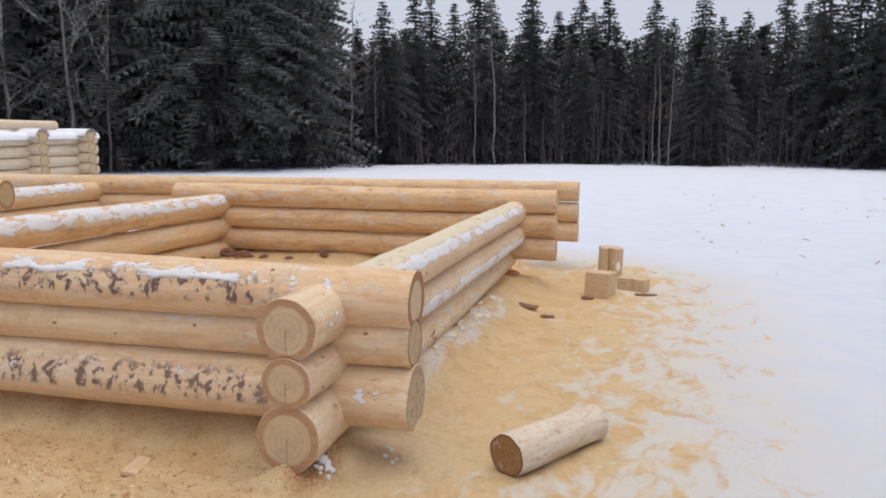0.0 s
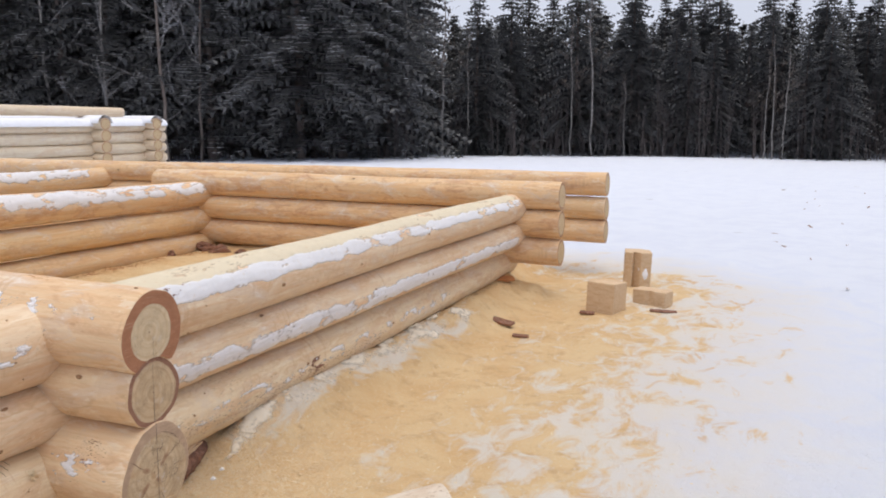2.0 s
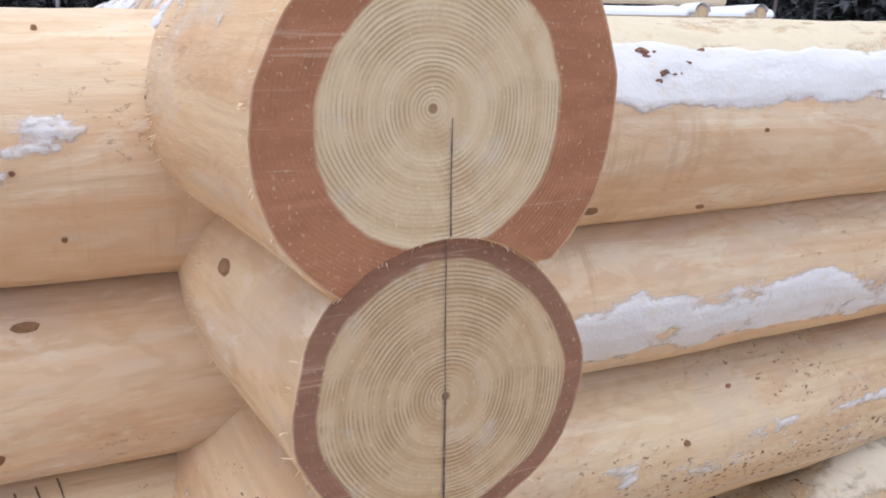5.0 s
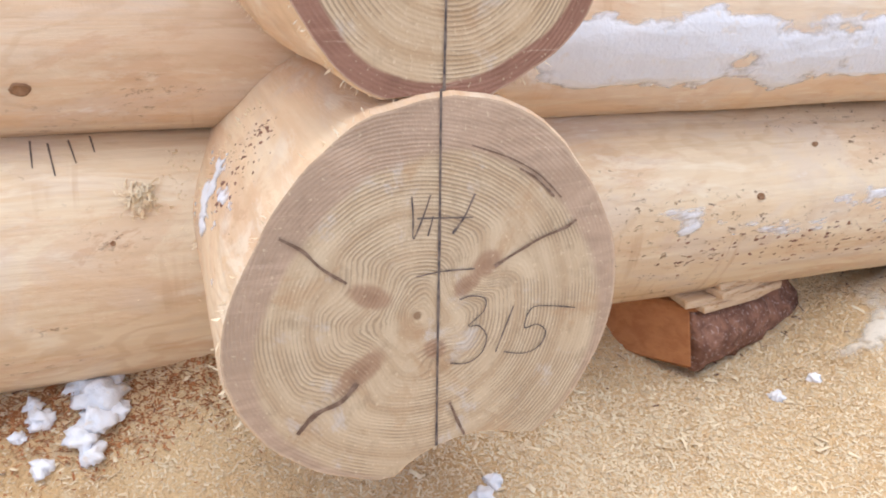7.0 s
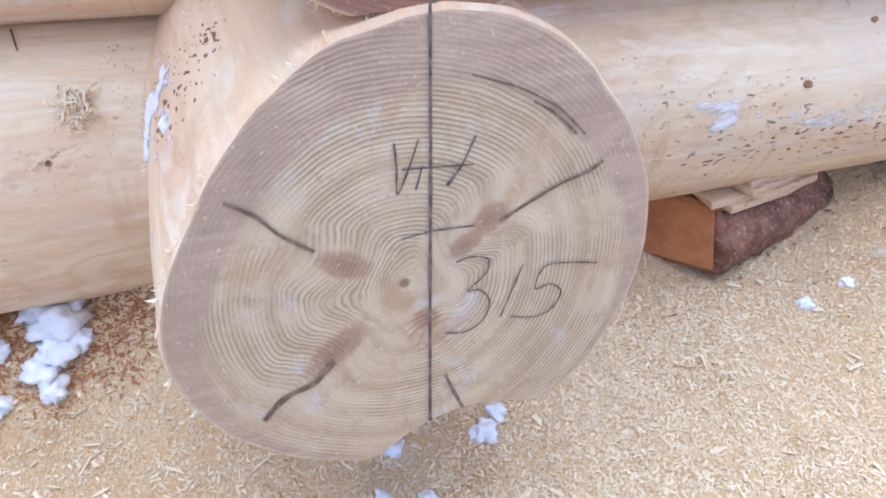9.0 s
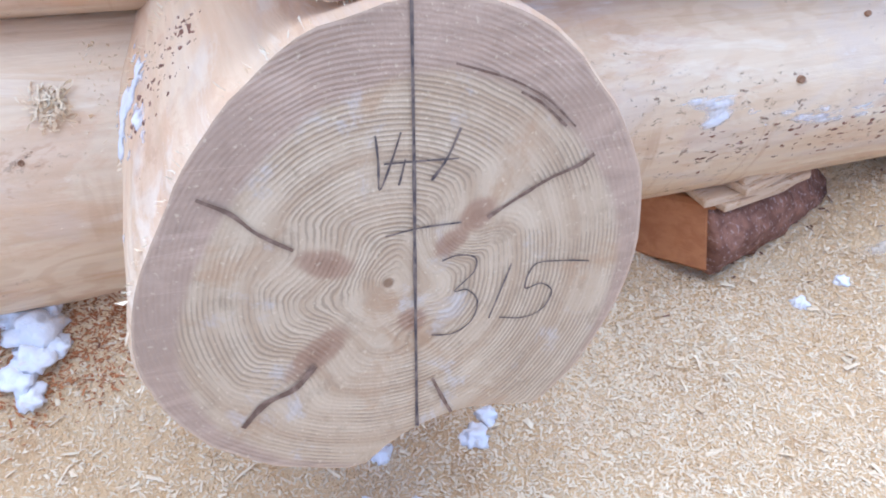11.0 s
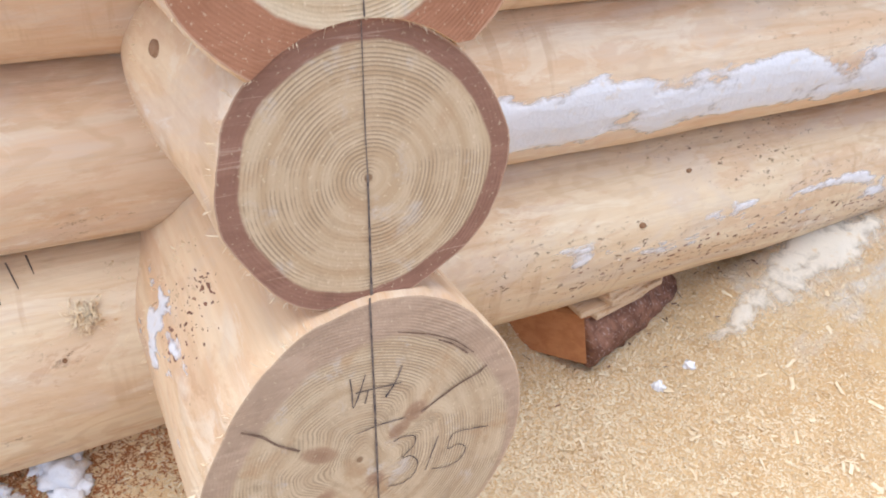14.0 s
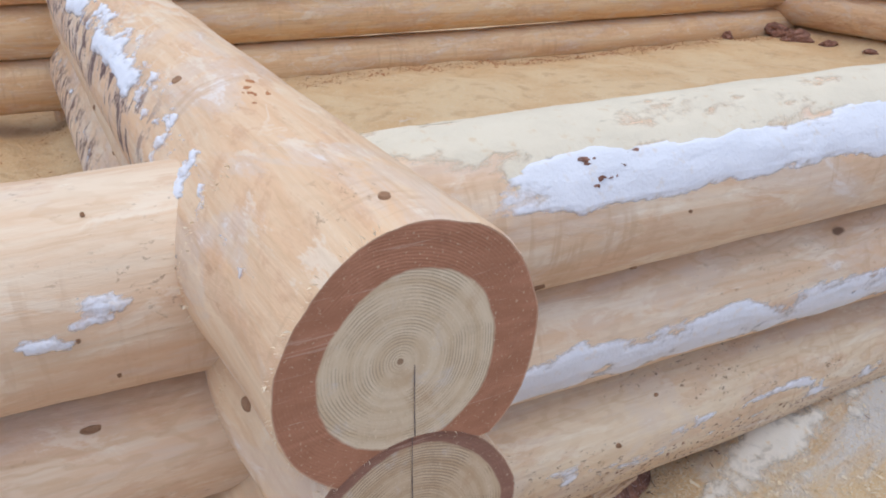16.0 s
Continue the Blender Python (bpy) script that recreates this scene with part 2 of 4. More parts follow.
    rimc = M.mix(M.step(M.noise(v, 15, 5, 0.7, 0.5), 0.48, 0.64, 0.0, 0.45), rimc, tuple(c * k for c, k in zip(rim, (1.25, 1.3, 1.35))))
    scores = M.noise(M.coords((1, 4, 70)), 2.0, 4, 0.6, 1.2)
    rimc = M.mix(M.step(scores, 0.62, 0.68, 0.0, 0.3), rimc, (0.62, 0.44, 0.32))
    col = M.mix(e, col, rimc)
    col = M.mix(M.step(f, 0.985, 0.995, 0.0, 0.4), col, (0.66, 0.48, 0.32))
    crumbs = M.noise(v, 260, 2, 0.6)
    col = M.mix(M.step(crumbs, 0.61, 0.72, 0.0, 0.34), col, (0.80, 0.66, 0.44))
    h = M.math("ADD", M.math("MULTIPLY", ring, 0.4), M.math("ADD", M.math("MULTIPLY", saw, 0.5), M.math("MULTIPLY", crumbs, 0.5)))
    return M.done(col, M.bump(h, 0.0012, 0.7))


END_TOP = end_material("end_grain_red_rim", (0.65, 0.51, 0.34), (0.57, 0.42, 0.26), (0.34, 0.15, 0.08), 0.67, 310, 0.65, 0.4)
END_MID = end_material("end_grain_brown_rim", (0.58, 0.43, 0.275), (0.49, 0.34, 0.20), (0.26, 0.13, 0.085), 0.855, 300, 0.8, 0.45)
END_LOW = end_material("end_grain_weathered", (0.61, 0.47, 0.31), (0.50, 0.36, 0.225), (0.41, 0.285, 0.195), 0.855, 330, 0.66, 0.65,
                       ((-0.040, 0.008, 0.017, 0.009, -25), (-0.050, -0.054, 0.024, 0.010, 42), (0.051, 0.024, 0.013, 0.009, 30), (0.035, 0.008, 0.012, 0.007, 30), (0.010, -0.042, 0.009, 0.008, 0)), 0.03, 0.9, -0.28)
END_FRONT = end_material("end_grain_tan_rim", (0.64, 0.48, 0.31), (0.57, 0.41, 0.25), (0.43, 0.25, 0.14), 0.76, 300, 0.4)
END_FAR = end_material("end_grain", (0.62, 0.47, 0.29), (0.56, 0.40, 0.23), (0.40, 0.23, 0.13), 0.80, 180, 0.3)


def snow_material(name, tint=(0.86, 0.88, 0.935), dust=0.30, thin=False):
    """Crusted snow; a thin crust lets the wood show where it wears out."""
    M = Mat(name, 0.7)
    v = M.coords(kind="Object")
    n1 = M.noise(v, 14, 5, 0.6)
    n2 = M.noise(v, 160, 3, 0.6)
    col = M.mix(M.step(n1, 0.4, 0.75), tint, tuple(c * 0.93 for c in tint))
    col = M.mix(M.step(M.noise(v, 45, 4, 0.6), 0.58, 0.72, 0.0, dust), col, (0.72, 0.56, 0.36))
    if thin:
        worn = M.math("ADD", M.noise(v, 38, 6, 0.72, 0.6), M.math("MULTIPLY", M.noise(v, 9, 4, 0.6), 0.5))
        cover = M.math("ADD", M.attr("cover"), M.math("MULTIPLY", M.math("SUBTRACT", worn, 0.75), 1.5))
        M.put(M.b.inputs["Alpha"], M.step(cover, -0.20, 0.65, 0.0, 0.86))
    return M.done(col, M.bump(M.math("ADD", n1, M.math("MULTIPLY", n2, 0.3)), 0.008, 0.7))


SNOW = snow_material("snow")
SNOW_DUSTED = snow_material("snow_with_sawdust", (0.79, 0.70, 0.53), 0.8, True)
SNOW_GREY = snow_material("old_snow_on_sawdust", (0.78, 0.71, 0.60), 0.9, True)
SNOW_LUMP = snow_material("lumpy_snow", (0.84, 0.85, 0.89), 0.6)
SNOW_CRUST = snow_material("thin_snow_crust", (0.83, 0.835, 0.865), 0.35, True)


def ground_material():
    """Snow field with trampled sawdust round the log frame."""
    M = Mat("snow_and_sawdust", 0.85)
    v = M.tc.outputs["Object"]
    q = M.vmath("SUBTRACT", M.vmath("ABSOLUTE", M.vmath("SUBTRACT", v, (-2.6, 1.9, 0))), (2.2, 3.3, 100))
    q = M.vmath("MAXIMUM", q, (0, 0, 0))
    dist = M.vmath("LENGTH", q)
    n0 = M.noise(v, 0.55, 4, 0.6, 0.5)
    n1 = M.noise(v, 2.3, 5, 0.65, 0.6)
    n2 = M.noise(v, 9.0, 5, 0.65, 0.3)
    n3 = M.noise(v, 60.0, 4, 0.7)
    n4 = M.noise(v, 300.0, 3, 0.7)
    ns = M.noise(M.coords((1.0, 0.55, 1)), 5.5, 6, 0.68, 0.7)
    e = M.math("ADD", dist, M.math("MULTIPLY", M.math("SUBTRACT", n0, 0.5), 1.4))
    e = M.math("ADD", e, M.math("MULTIPLY", M.math("SUBTRACT", n1, 0.5), 1.8))
    e = M.math("ADD", e, M.math("MULTIPLY", M.math("SUBTRACT", ns, 0.5), 5.2))
    # a ribbon of old snow along the side wall
    xyz = M.split(v)
    rib = M.math("ABSOLUTE", M.math("ADD", xyz[0], 0.34))
    rib = M.math("MULTIPLY", M.step(rib, 0.04, 0.20, 1.0, 0.0), M.step(M.math("ABSOLUTE", M.math("SUBTRACT", xyz[1], 2.2)), 1.2, 1.8, 1.0, 0.0))
    e = M.math("ADD", e, M.math("MULTIPLY", rib, 1.25))
    saw = M.step(e, 0.85, 1.75, 1.0, 0.0)
    tint = M.step(M.math("ADD", dist, M.math("MULTIPLY", M.math("SUBTRACT", n1, 0.5), 1.5)), 1.0, 3.2, 0.58, 0.0)
    cs = M.mix(M.step(n1, 0.35, 0.7), (0.80, 0.585, 0.335), (0.72, 0.465, 0.23))
    cs = M.mix(M.step(n2, 0.50, 0.68, 0.0, 0.7), cs, (0.61, 0.385, 0.195))
    cs = M.mix(M.step(n3, 0.5, 0.72, 0.0, 0.5), cs, (0.80, 0.67, 0.47))
    cs = M.mix(M.step(n4, 0.5, 0.75, 0.0, 0.5), cs, (0.62, 0.46, 0.28))
    cw = M.mix(M.step(n1, 0.35, 0.7), (0.80, 0.85, 0.95), (0.75, 0.80, 0.92))
    cw = M.mix(tint, cw, (0.78, 0.62, 0.38))
    # scattered marks on the trodden snow
    md = M.voronoi(M.coords((0.7, 1.2, 1)), 1.3)
    mk = M.math("MULTIPLY", M.step(md, 0.05, 0.11, 1.0, 0.0), M.step(M.noise(v, 0.25, 2), 0.5, 0.6, 0.0, 0.8))
    cw = M.mix(mk, cw, (0.45, 0.46, 0.52))
    col = M.mix(saw, cw, cs)
    hs = M.math("ADD", M.math("MULTIPLY", n2, 1.2), M.math("ADD", M.math("MULTIPLY", n3, 0.5), M.math("MULTIPLY", n4, 0.15)))
    nrm = M.bump(hs, 0.045, 0.85)
    return M.done(col, nrm)


GROUND = ground_material()


def simple_material(name, a, b, scale=8.0, stretch=(1, 1, 1), rough=0.8, bump=0.004, rand=0.0, island=0.0, third=None):
    M = Mat(name, rough)
    v = M.coords(stretch, rand=rand)
    n = M.noise(v, scale, 5, 0.62, 0.4)
    col = M.mix(M.step(n, 0.35, 0.68), a, b)
    if third:
        col = M.mix(M.step(M.noise(v, scale * 4.3, 4, 0.6), 0.56, 0.66, 0.0, 0.8), col, third)
    if island:
        col = M.mix(M.math("MULTIPLY", M.island(), island), col, tuple(c * 0.35 for c in a))
    return M.done(col, M.bump(n, bump, 0.6) if bump else None)


CHIP = simple_material("wood_chips", (0.87, 0.74, 0.53), (0.79, 0.62, 0.41), 40, island=0.20, bump=0.0)
BLOCK = simple_material("split_wood", (0.66, 0.50, 0.34), (0.58, 0.40, 0.25), 5, (2, 12, 12), rand=13, third=(0.44, 0.25, 0.12))
BARK = simple_material("bark", (0.16, 0.075, 0.05), (0.30, 0.15, 0.10), 24, (1, 2, 2), bump=0.012, third=(0.42, 0.30, 0.26))
CAMBIUM = simple_material("inner_bark", (0.46, 0.20, 0.08), (0.38, 0.15, 0.06), 9, (1, 8, 8))
LYING = simple_material("old_log_skin", (0.66, 0.57, 0.47), (0.58, 0.46, 0.35), 6, (1, 3, 3), third=(0.40, 0.30, 0.23))
PENCIL = simple_material("pencil_marking", (0.075, 0.06, 0.06), (0.24, 0.18, 0.14), 160, bump=0.0)
KNOT = simple_material("knot", (0.26, 0.14, 0.075), (0.36, 0.21, 0.12), 60, bump=0.001)
CHECK = simple_material("drying_check", (0.15, 0.09, 0.06), (0.30, 0.20, 0.14), 160, bump=0.001)
IRON = simple_material("rusty_iron", (0.05, 0.035, 0.03), (0.11, 0.06, 0.04), 30)
# needles, spruce bark and brushwood carry the distance haze in their lightened colours
HAZY_NEEDLES = simple_material("hazy_spruce_needles", (0.128, 0.134, 0.142), (0.180, 0.179, 0.177), 3, bump=0.0, rand=9, island=0.25)
SPRUCE_BARK = simple_material("spruce_bark", (0.14, 0.11, 0.10), (0.20, 0.165, 0.15), 6, (3, 3, 1), rand=9)
BIRCH_BARK = simple_material("birch_bark", (0.30, 0.28, 0.27), (0.16, 0.15, 0.145), 5, (1, 1, 1.5), rand=9, third=(0.05, 0.045, 0.04))
TWIG = simple_material("twigs", (0.14, 0.112, 0.10), (0.20, 0.17, 0.155), 4, bump=0.0, rand=9)
BRUSH = simple_material("brushwood", (0.095, 0.078, 0.076), (0.155, 0.132, 0.126), 4, bump=0.0, island=0.4)
RIME = simple_material("rimed_twigs", (0.34, 0.34, 0.36), (0.17, 0.16, 0.16), 2.5, bump=0.0, rand=9)


# ---- helpers ----
def link(name, verts, faces, material, parent=None, label="", smooth=True, attrs=None):
    me = bpy.data.meshes.new(name)
    me.from_pydata([tuple(v) for v in verts], [], faces)
    me.materials.append(material)
    if smooth:
        me.polygons.foreach_set("use_smooth", [True] * len(me.polygons))
    for key, values in (attrs or {}).items():
        me.attributes.new(key, "FLOAT", "POINT").data.foreach_set("value", values)
    ob = new(name, me)
    if parent is not None:
        ob.parent = parent
    if label:
        tagged(ob, label)
    return ob


def part(name, bm, material, parent=None, label="", smooth=False):
    me = bpy.data.meshes.new(name)
    bm.to_mesh(me)
    bm.free()
    me.materials.append(material)
    if smooth:
        me.polygons.foreach_set("use_smooth", [True] * len(me.polygons))
    ob = new(name, me)
    if parent is not None:
        ob.parent = parent
    if label:
        tagged(ob, label)
    return ob


def empty(name, m, label, category, group=""):
    ob = new(name)
    ob.matrix_world = m
    return tagged(ob, label, category, group)


def harmonics(th, coef):
    r = 0.0
    for k in range(len(coef) // 2):
        r += coef[2 * k] * math.cos((k + 1) * th) + coef[2 * k + 1] * math.sin((k + 1) * th)
    return r


class Section:
    """The cross-section of a log along its length, cupped over the log below."""

    def __init__(self, length, r0, r1, seed, coef=(), cup=None, rough=0.004, flare=None):
        self.flare = flare
        self.length, self.r0, self.r1, self.seed, self.coef, self.cup, self.rough = length, r0, r1, seed, coef, cup, rough

    def radius(self, s, th, plain=False):
        r = self.r0 + (self.r1 - self.r0) * s / self.length
        r *= 1 + harmonics(th, self.coef)
        if self.flare:
            at, gain = self.flare
            r *= 1 + gain * math.exp(-((s - at) / 0.16) ** 2) * max(0.0, -math.cos(th)) ** 1.5
        o = self.seed * 7.3
        r += 0.010 * noise.noise((s * 0.9 + o, math.cos(th) * 0.7, math.sin(th) * 0.7))
        r += self.rough * noise.noise((s * 5 + o, math.cos(th) * 2.2, math.sin(th) * 2.2))
        r += self.rough * 0.35 * noise.noise((s * 16, math.cos(th) * 7 + o, math.sin(th) * 7))
        if self.cup and not plain:
            dy, dz, rad = self.cup
            b = dy * math.cos(th) + dz * math.sin(th)
            disc = b * b - (dy * dy + dz * dz - rad * rad)
            if disc > 0 and b > 0:
                r = min(r, b - math.sqrt(disc))
        return max(r, 0.02)


def log(sec, m, body, end, parent=None, ends=(0, 1), piths=None, step=0.08, turn=56, name="log", tag=None):
    """A log along its own X axis: body, sawn end faces. Returns the body."""
    L = sec.length
    n = max(4, int(L / step))
    ss = [0.0, 0.006] + [L * i / n for i in range(1, n)] + [L - 0.006, L]
    ths = [2 * math.pi * j / turn for j in range(turn)]
    verts = []
    for i, s in enumerate(ss):
        k = 0.985 if i in (0, len(ss) - 1) else 1.0
        for th in ths:
            r = sec.radius(s, th) * k
            verts.append((s, r * math.cos(th), r * math.sin(th)))
    faces = [(i * turn + j, i * turn + (j + 1) % turn, (i + 1) * turn + (j + 1) % turn, (i + 1) * turn + j)
             for i in range(len(ss) - 1) for j in range(turn)]
    faces = [f[::-1] for f in faces]
    ob = link(name, verts, faces, body, parent)
    ob.matrix_local = m
    if tag:
        tagged(ob, *tag)
    for e in ends:
        x = 0.0 if e == 0 else L
        row = [(*p, math.hypot(p[1], p[2]) / (0.985 * sec.radius(x, th, plain=True))) for p, th in zip(verts[:turn] if e == 0 else verts[-turn:], ths)]
        py, pz = (piths or {}).get(e, (0.004, -0.003))
        rings = 14 if turn > 30 else 3
        v, fr, rd = [(x, py, pz)], [0.0], [0.0]
        for i in range(1, rings + 1):
            f = i / rings
            for p in row:
                y, z = py + (p[1] - py) * f, pz + (p[2] - pz) * f
                dent = 0.0010 * noise.noise((y * 40, z * 40, sec.seed + e)) if i < rings else 0
                v.append((x + dent, y, z))
                fr.append(f * p[3])
                rd.append(math.hypot(y - py, z - pz))
        fc = [(0, 1 + j, 1 + (j + 1) % turn) for j in range(turn)]
        for i in range(rings - 1):
            a, b = 1 + i * turn, 1 + (i + 1) * turn
            fc += [(a + j, b + j, b + (j + 1) % turn, a + (j + 1) % turn) for j in range(turn)]
        if e == 0:
            fc = [f[::-1] for f in fc]
        link("end_face", v, fc, end, ob, "sawn end with growth rings", smooth=False, attrs={"frac": fr, "radius": rd})
    return ob


def snow_on(sec, ob, s0, s1, a0, a1, thr, seed, thick=0.010, step=0.02, scale=3.0, material=None, across=26, fade=0.25, name="snow", label="thin patchy crust of snow"):
    """A ragged crust of snow on a log, from angle a0 to a1 (degrees) round its axis."""
    n = int((s1 - s0) / step)
    verts, hs = [], []
    for i in range(n + 1):
        s = s0 + (s1 - s0) * i / n
        for j in range(across + 1):
            u = j / across
            th = radians(a0 + (a1 - a0) * u)
            q = (s * scale * 2.2 + seed * 3.1, math.radians(a1 - a0) * u * sec.r0 * scale * 4.5, seed)
            w = 0.62 * noise.noise(q) + 0.32 * noise.noise((q[0] * 2.6, q[1] * 2.6, seed + 5)) + 0.20 * noise.noise((q[0] * 7, q[1] * 7, seed + 9)) + 0.12 * noise.noise((q[0] * 19, q[1] * 19, seed + 2))
            rim = min(u, 1 - u) / fade
            ends = min(s - s0, s1 - s) / 0.15
            h = w + 0.25 - thr - max(0, 1 - rim) * 0.7 - max(0, 1 - ends) * 0.6
            h = max(-0.5, min(1.0, h * 3)) * thick
            hs.append(h)
            r = sec.radius(s, th) + h
            verts.append((s, r * math.cos(th), r * math.sin(th)))
    faces = []
    w = across + 1
    for i in range(n):
        for j in range(across):
            f = (i * w + j, i * w + j + 1, (i + 1) * w + j + 1, (i + 1) * w + j)
            if max(hs[k] for k in f) > 0:
                faces.append(f[::-1])
    used = sorted({k for f in faces for k in f})
    ix = {k: i for i, k in enumerate(used)}
    if not faces:
        return None
    return tagged(link(name, [verts[k] for k in used], [tuple(ix[k] for k in f) for f in faces], material or SNOW_CRUST, ob, label, attrs={"cover": [hs[k] / thick for k in used]}), kind="stuff")


def stroke(points, width, material, parent, name, label="", x=0.0012):
    """A flat hand-drawn line on an end face, through (y, z) points."""
    pts = [Vector((0, p[0], p[1])) for p in points]
    fine = []
    for i in range(len(pts) - 1):
        a, b, c, d = pts[max(i - 1, 0)], pts[i], pts[i + 1], pts[min(i + 2, len(pts) - 1)]
        for k in range(6):
            t = k / 6
            fine.append(0.5 * ((2 * b) + (c - a) * t + (2 * a - 5 * b + 4 * c - d) * t * t + (3 * b - a - 3 * c + d) * t ** 3))
    fine.append(pts[-1])
    v = []
    for i, p in enumerate(fine):
        d = (fine[min(i + 1, len(fine) - 1)] - fine[max(i - 1, 0)]).normalized()
        side = Vector((0, -d.z, d.y)) * width * 0.5 * (0.65 + 0.7 * abs(noise.noise((p.y * 90, p.z * 90, 1.7))))
        v += [(x, *(p + side)[1:]), (x, *(p - side)[1:])]
    f = [(2 * i, 2 * i + 1, 2 * i + 3, 2 * i + 2) for i in range(len(fine) - 1)]
    return link(name, v, f, material, parent, label, smooth=False)


def knot_on(sec, ob, s, deg, a, b, material=None, side=None):
    """A cut branch stub on the skin of a log: a dark oval with a raised rim."""
    n, th0, v = 18, radians(deg), []
    r0 = sec.radius(s, th0)
    for f, lift in ((0.0, 0.001), (0.55, 0.0015), (0.8, 0.0032), (1.0, -0.002)):
        for k in range(n if f else 1):
            t = 6.2832 * k / n
            w = 1 + 0.15 * noise.noise((k * 0.7, s * 9, deg))
            th = th0 + b * f * w * math.sin(t) / r0
            q = sec.radius(s + a * f * w * math.cos(t), th) + lift
            v.append((s + a * f * w * math.cos(t), q * math.cos(th), q * math.sin(th)))
    f = [(0, 1 + (k + 1) % n, 1 + k) for k in range(n)]
    for i in range(2):
        p, q = 1 + i * n, 1 + (i + 1) * n
        f += [(p + k, p + (k + 1) % n, q + (k + 1) % n, q + k) for k in range(n)]
    return link("knot", v, f, material or KNOT, ob, "dark round knot")


def fibres(sec, ob, s, deg0, deg1, count, seed, size=0.009, spread=0.010):
    """Torn wood fibres along the edge of a notch."""
    g = random.Random(seed)
    v, f = [], []
    for _ in range(count):
        th = radians(g.uniform(deg0, deg1))
        q = s + g.gauss(0, spread)
        r = sec.radius(q, th) - 0.001
        p = Vector((q, r * math.cos(th), r * math.sin(th)))
        out = Vector((g.uniform(-0.8, 0.8), math.cos(th), math.sin(th) - 0.2)).normalized()
        side = Vector((g.uniform(-1, 1), g.uniform(-1, 1), g.uniform(-1, 1))).normalized()
        l = size * g.uniform(0.3, 1.4)
        i = len(v)
        v += [p - side * 0.0006, p + side * 0.0006, p + out * l * 0.6 + side * l * 0.3, p + out * l + side * l * g.uniform(-0.2, 0.8)]
        f += [(i, i + 1, i + 2), (i + 1, i + 3, i + 2)]
    return tagged(link("fibre", v, f, CHIP, ob, "torn pale wood fibres", smooth=False), kind="stuff")


# ---- ground ----
def ground_height(x, y):
    """Trampled sawdust and snow, level near the log frame and rolling far off."""
    r = math.hypot(x, y)
    near = 1.0 if r < 12 else max(0.0, 1 - (r - 12) / 20)
    z = near * (0.030 * noise.noise((x * 0.9, y * 0.9, 2)) + 0.026 * noise.noise((x * 2.7, y * 2.7, 5)) + 0.014 * noise.noise((x * 7, y * 7, 8)) + 0.004 * noise.noise((x * 19, y * 19, 3)))
    inside = max(0.0, min(1.0, (-0.45 - x) / 0.3)) * max(0.0, min(1.0, (x + 7.2) / 0.3)) * max(0.0, min(1.0, (y - 0.1) / 0.3)) * max(0.0, min(1.0, (6.6 - y) / 0.3))
    z += 0.20 * inside + 0.03 * inside * noise.noise((x * 1.6, y * 1.6, 4))
    z += 0.10 * math.exp(-((y + 0.9) / 0.45) ** 2) * max(0.0, min(1.0, (-0.5 - x) / 0.6))
    z += 0.05 * math.exp(-((y + 0.75) / 0.7) ** 2) * max(0.0, min(1.0, (-0.35 - x) / 0.5)) * (noise.noise((x * 4.5, y * 4.5, 21)) + 0.6 * noise.noise((x * 11, y * 11, 22)))
    if -0.8 < y < 5.2:
        if y > 0.12:
            z += 0.09 * math.exp(-((x + 0.56) / 0.12) ** 2) * max(min(1.0, (y - 0.12) / 0.1), 0.0)
        z += (0.125 + 0.06 * noise.noise((x * 9, y * 9, 6))) * math.exp(-((x + 0.43) / 0.15) ** 2) * max(0.0, min(1.0, (0.05 - y) / 0.15))
        bank = max(0.0, min(1.0, (y - 0.61) / 0.42)) * max(0.0, min(1.0, (5.0 - y) / 0.5))
        z += 0.15 * bank * (math.exp(-((x + 0.40) / 0.20) ** 2) if x > -0.40 else math.exp(-((x + 0.40) / 0.08) ** 2))
    if -7.0 < x < -0.1:
        z += (0.16 + 0.07 * noise.noise((x * 6, y * 6, 11))) * math.exp(-((y - 0.02) / (0.18 if y > 0 else 0.16)) ** 2) * min(1.0, (-0.1 - x) / 0.6)
    if -5.2 < x < -0.15:
        z += 0.09 * math.exp(-((y - 4.92) / 0.16) ** 2)
    fall = max(0.0, min(1.0, (y - 0.3) / 8))
    z -= 0.11 * fall * fall * (3 - 2 * fall)
    far = max(0.0, min(1.0, (r - 15) / 28))
    z += -0.12 * far + 0.10 * (1 - near) * noise.noise((x * 0.12, y * 0.12, 6))
    berm = math.exp(-((r - 41 - 1.5 * noise.noise((x * 0.08, y * 0.08, 1))) / 1.3) ** 2)
    z += berm * (0.34 + 0.35 * noise.noise((x * 0.35, y * 0.35, 3)) + 0.2 * noise.noise((x * 1.1, y * 1.1, 9)))
    return z


def make_ground():
    cx, cy, seg = -0.1, 0.35, 260
    radii = [0.02]
    while radii[-1] < 1500:
        radii.append(radii[-1] * (1.028 if radii[-1] < 60 else 1.15) + 0.004)
    v = [(cx, cy, ground_height(cx, cy))]
    for r in radii:
        for j in range(seg):
            a = 2 * math.pi * j / seg
            x, y = cx + r * math.cos(a), cy + r * math.sin(a)
            v.append((x, y, ground_height(x, y)))
    f = [(0, 1 + j, 1 + (j + 1) % seg) for j in range(seg)]
    for i in range(len(radii) - 1):
        a, b = 1 + i * seg, 1 + (i + 1) * seg
        f += [(a + j, b + j, b + (j + 1) % seg, a + (j + 1) % seg) for j in range(seg)]
    tagged(link("ground", v, f, GROUND), "snow field with trampled yellow sawdust round the log frame", "ground", kind="structure")


make_ground()

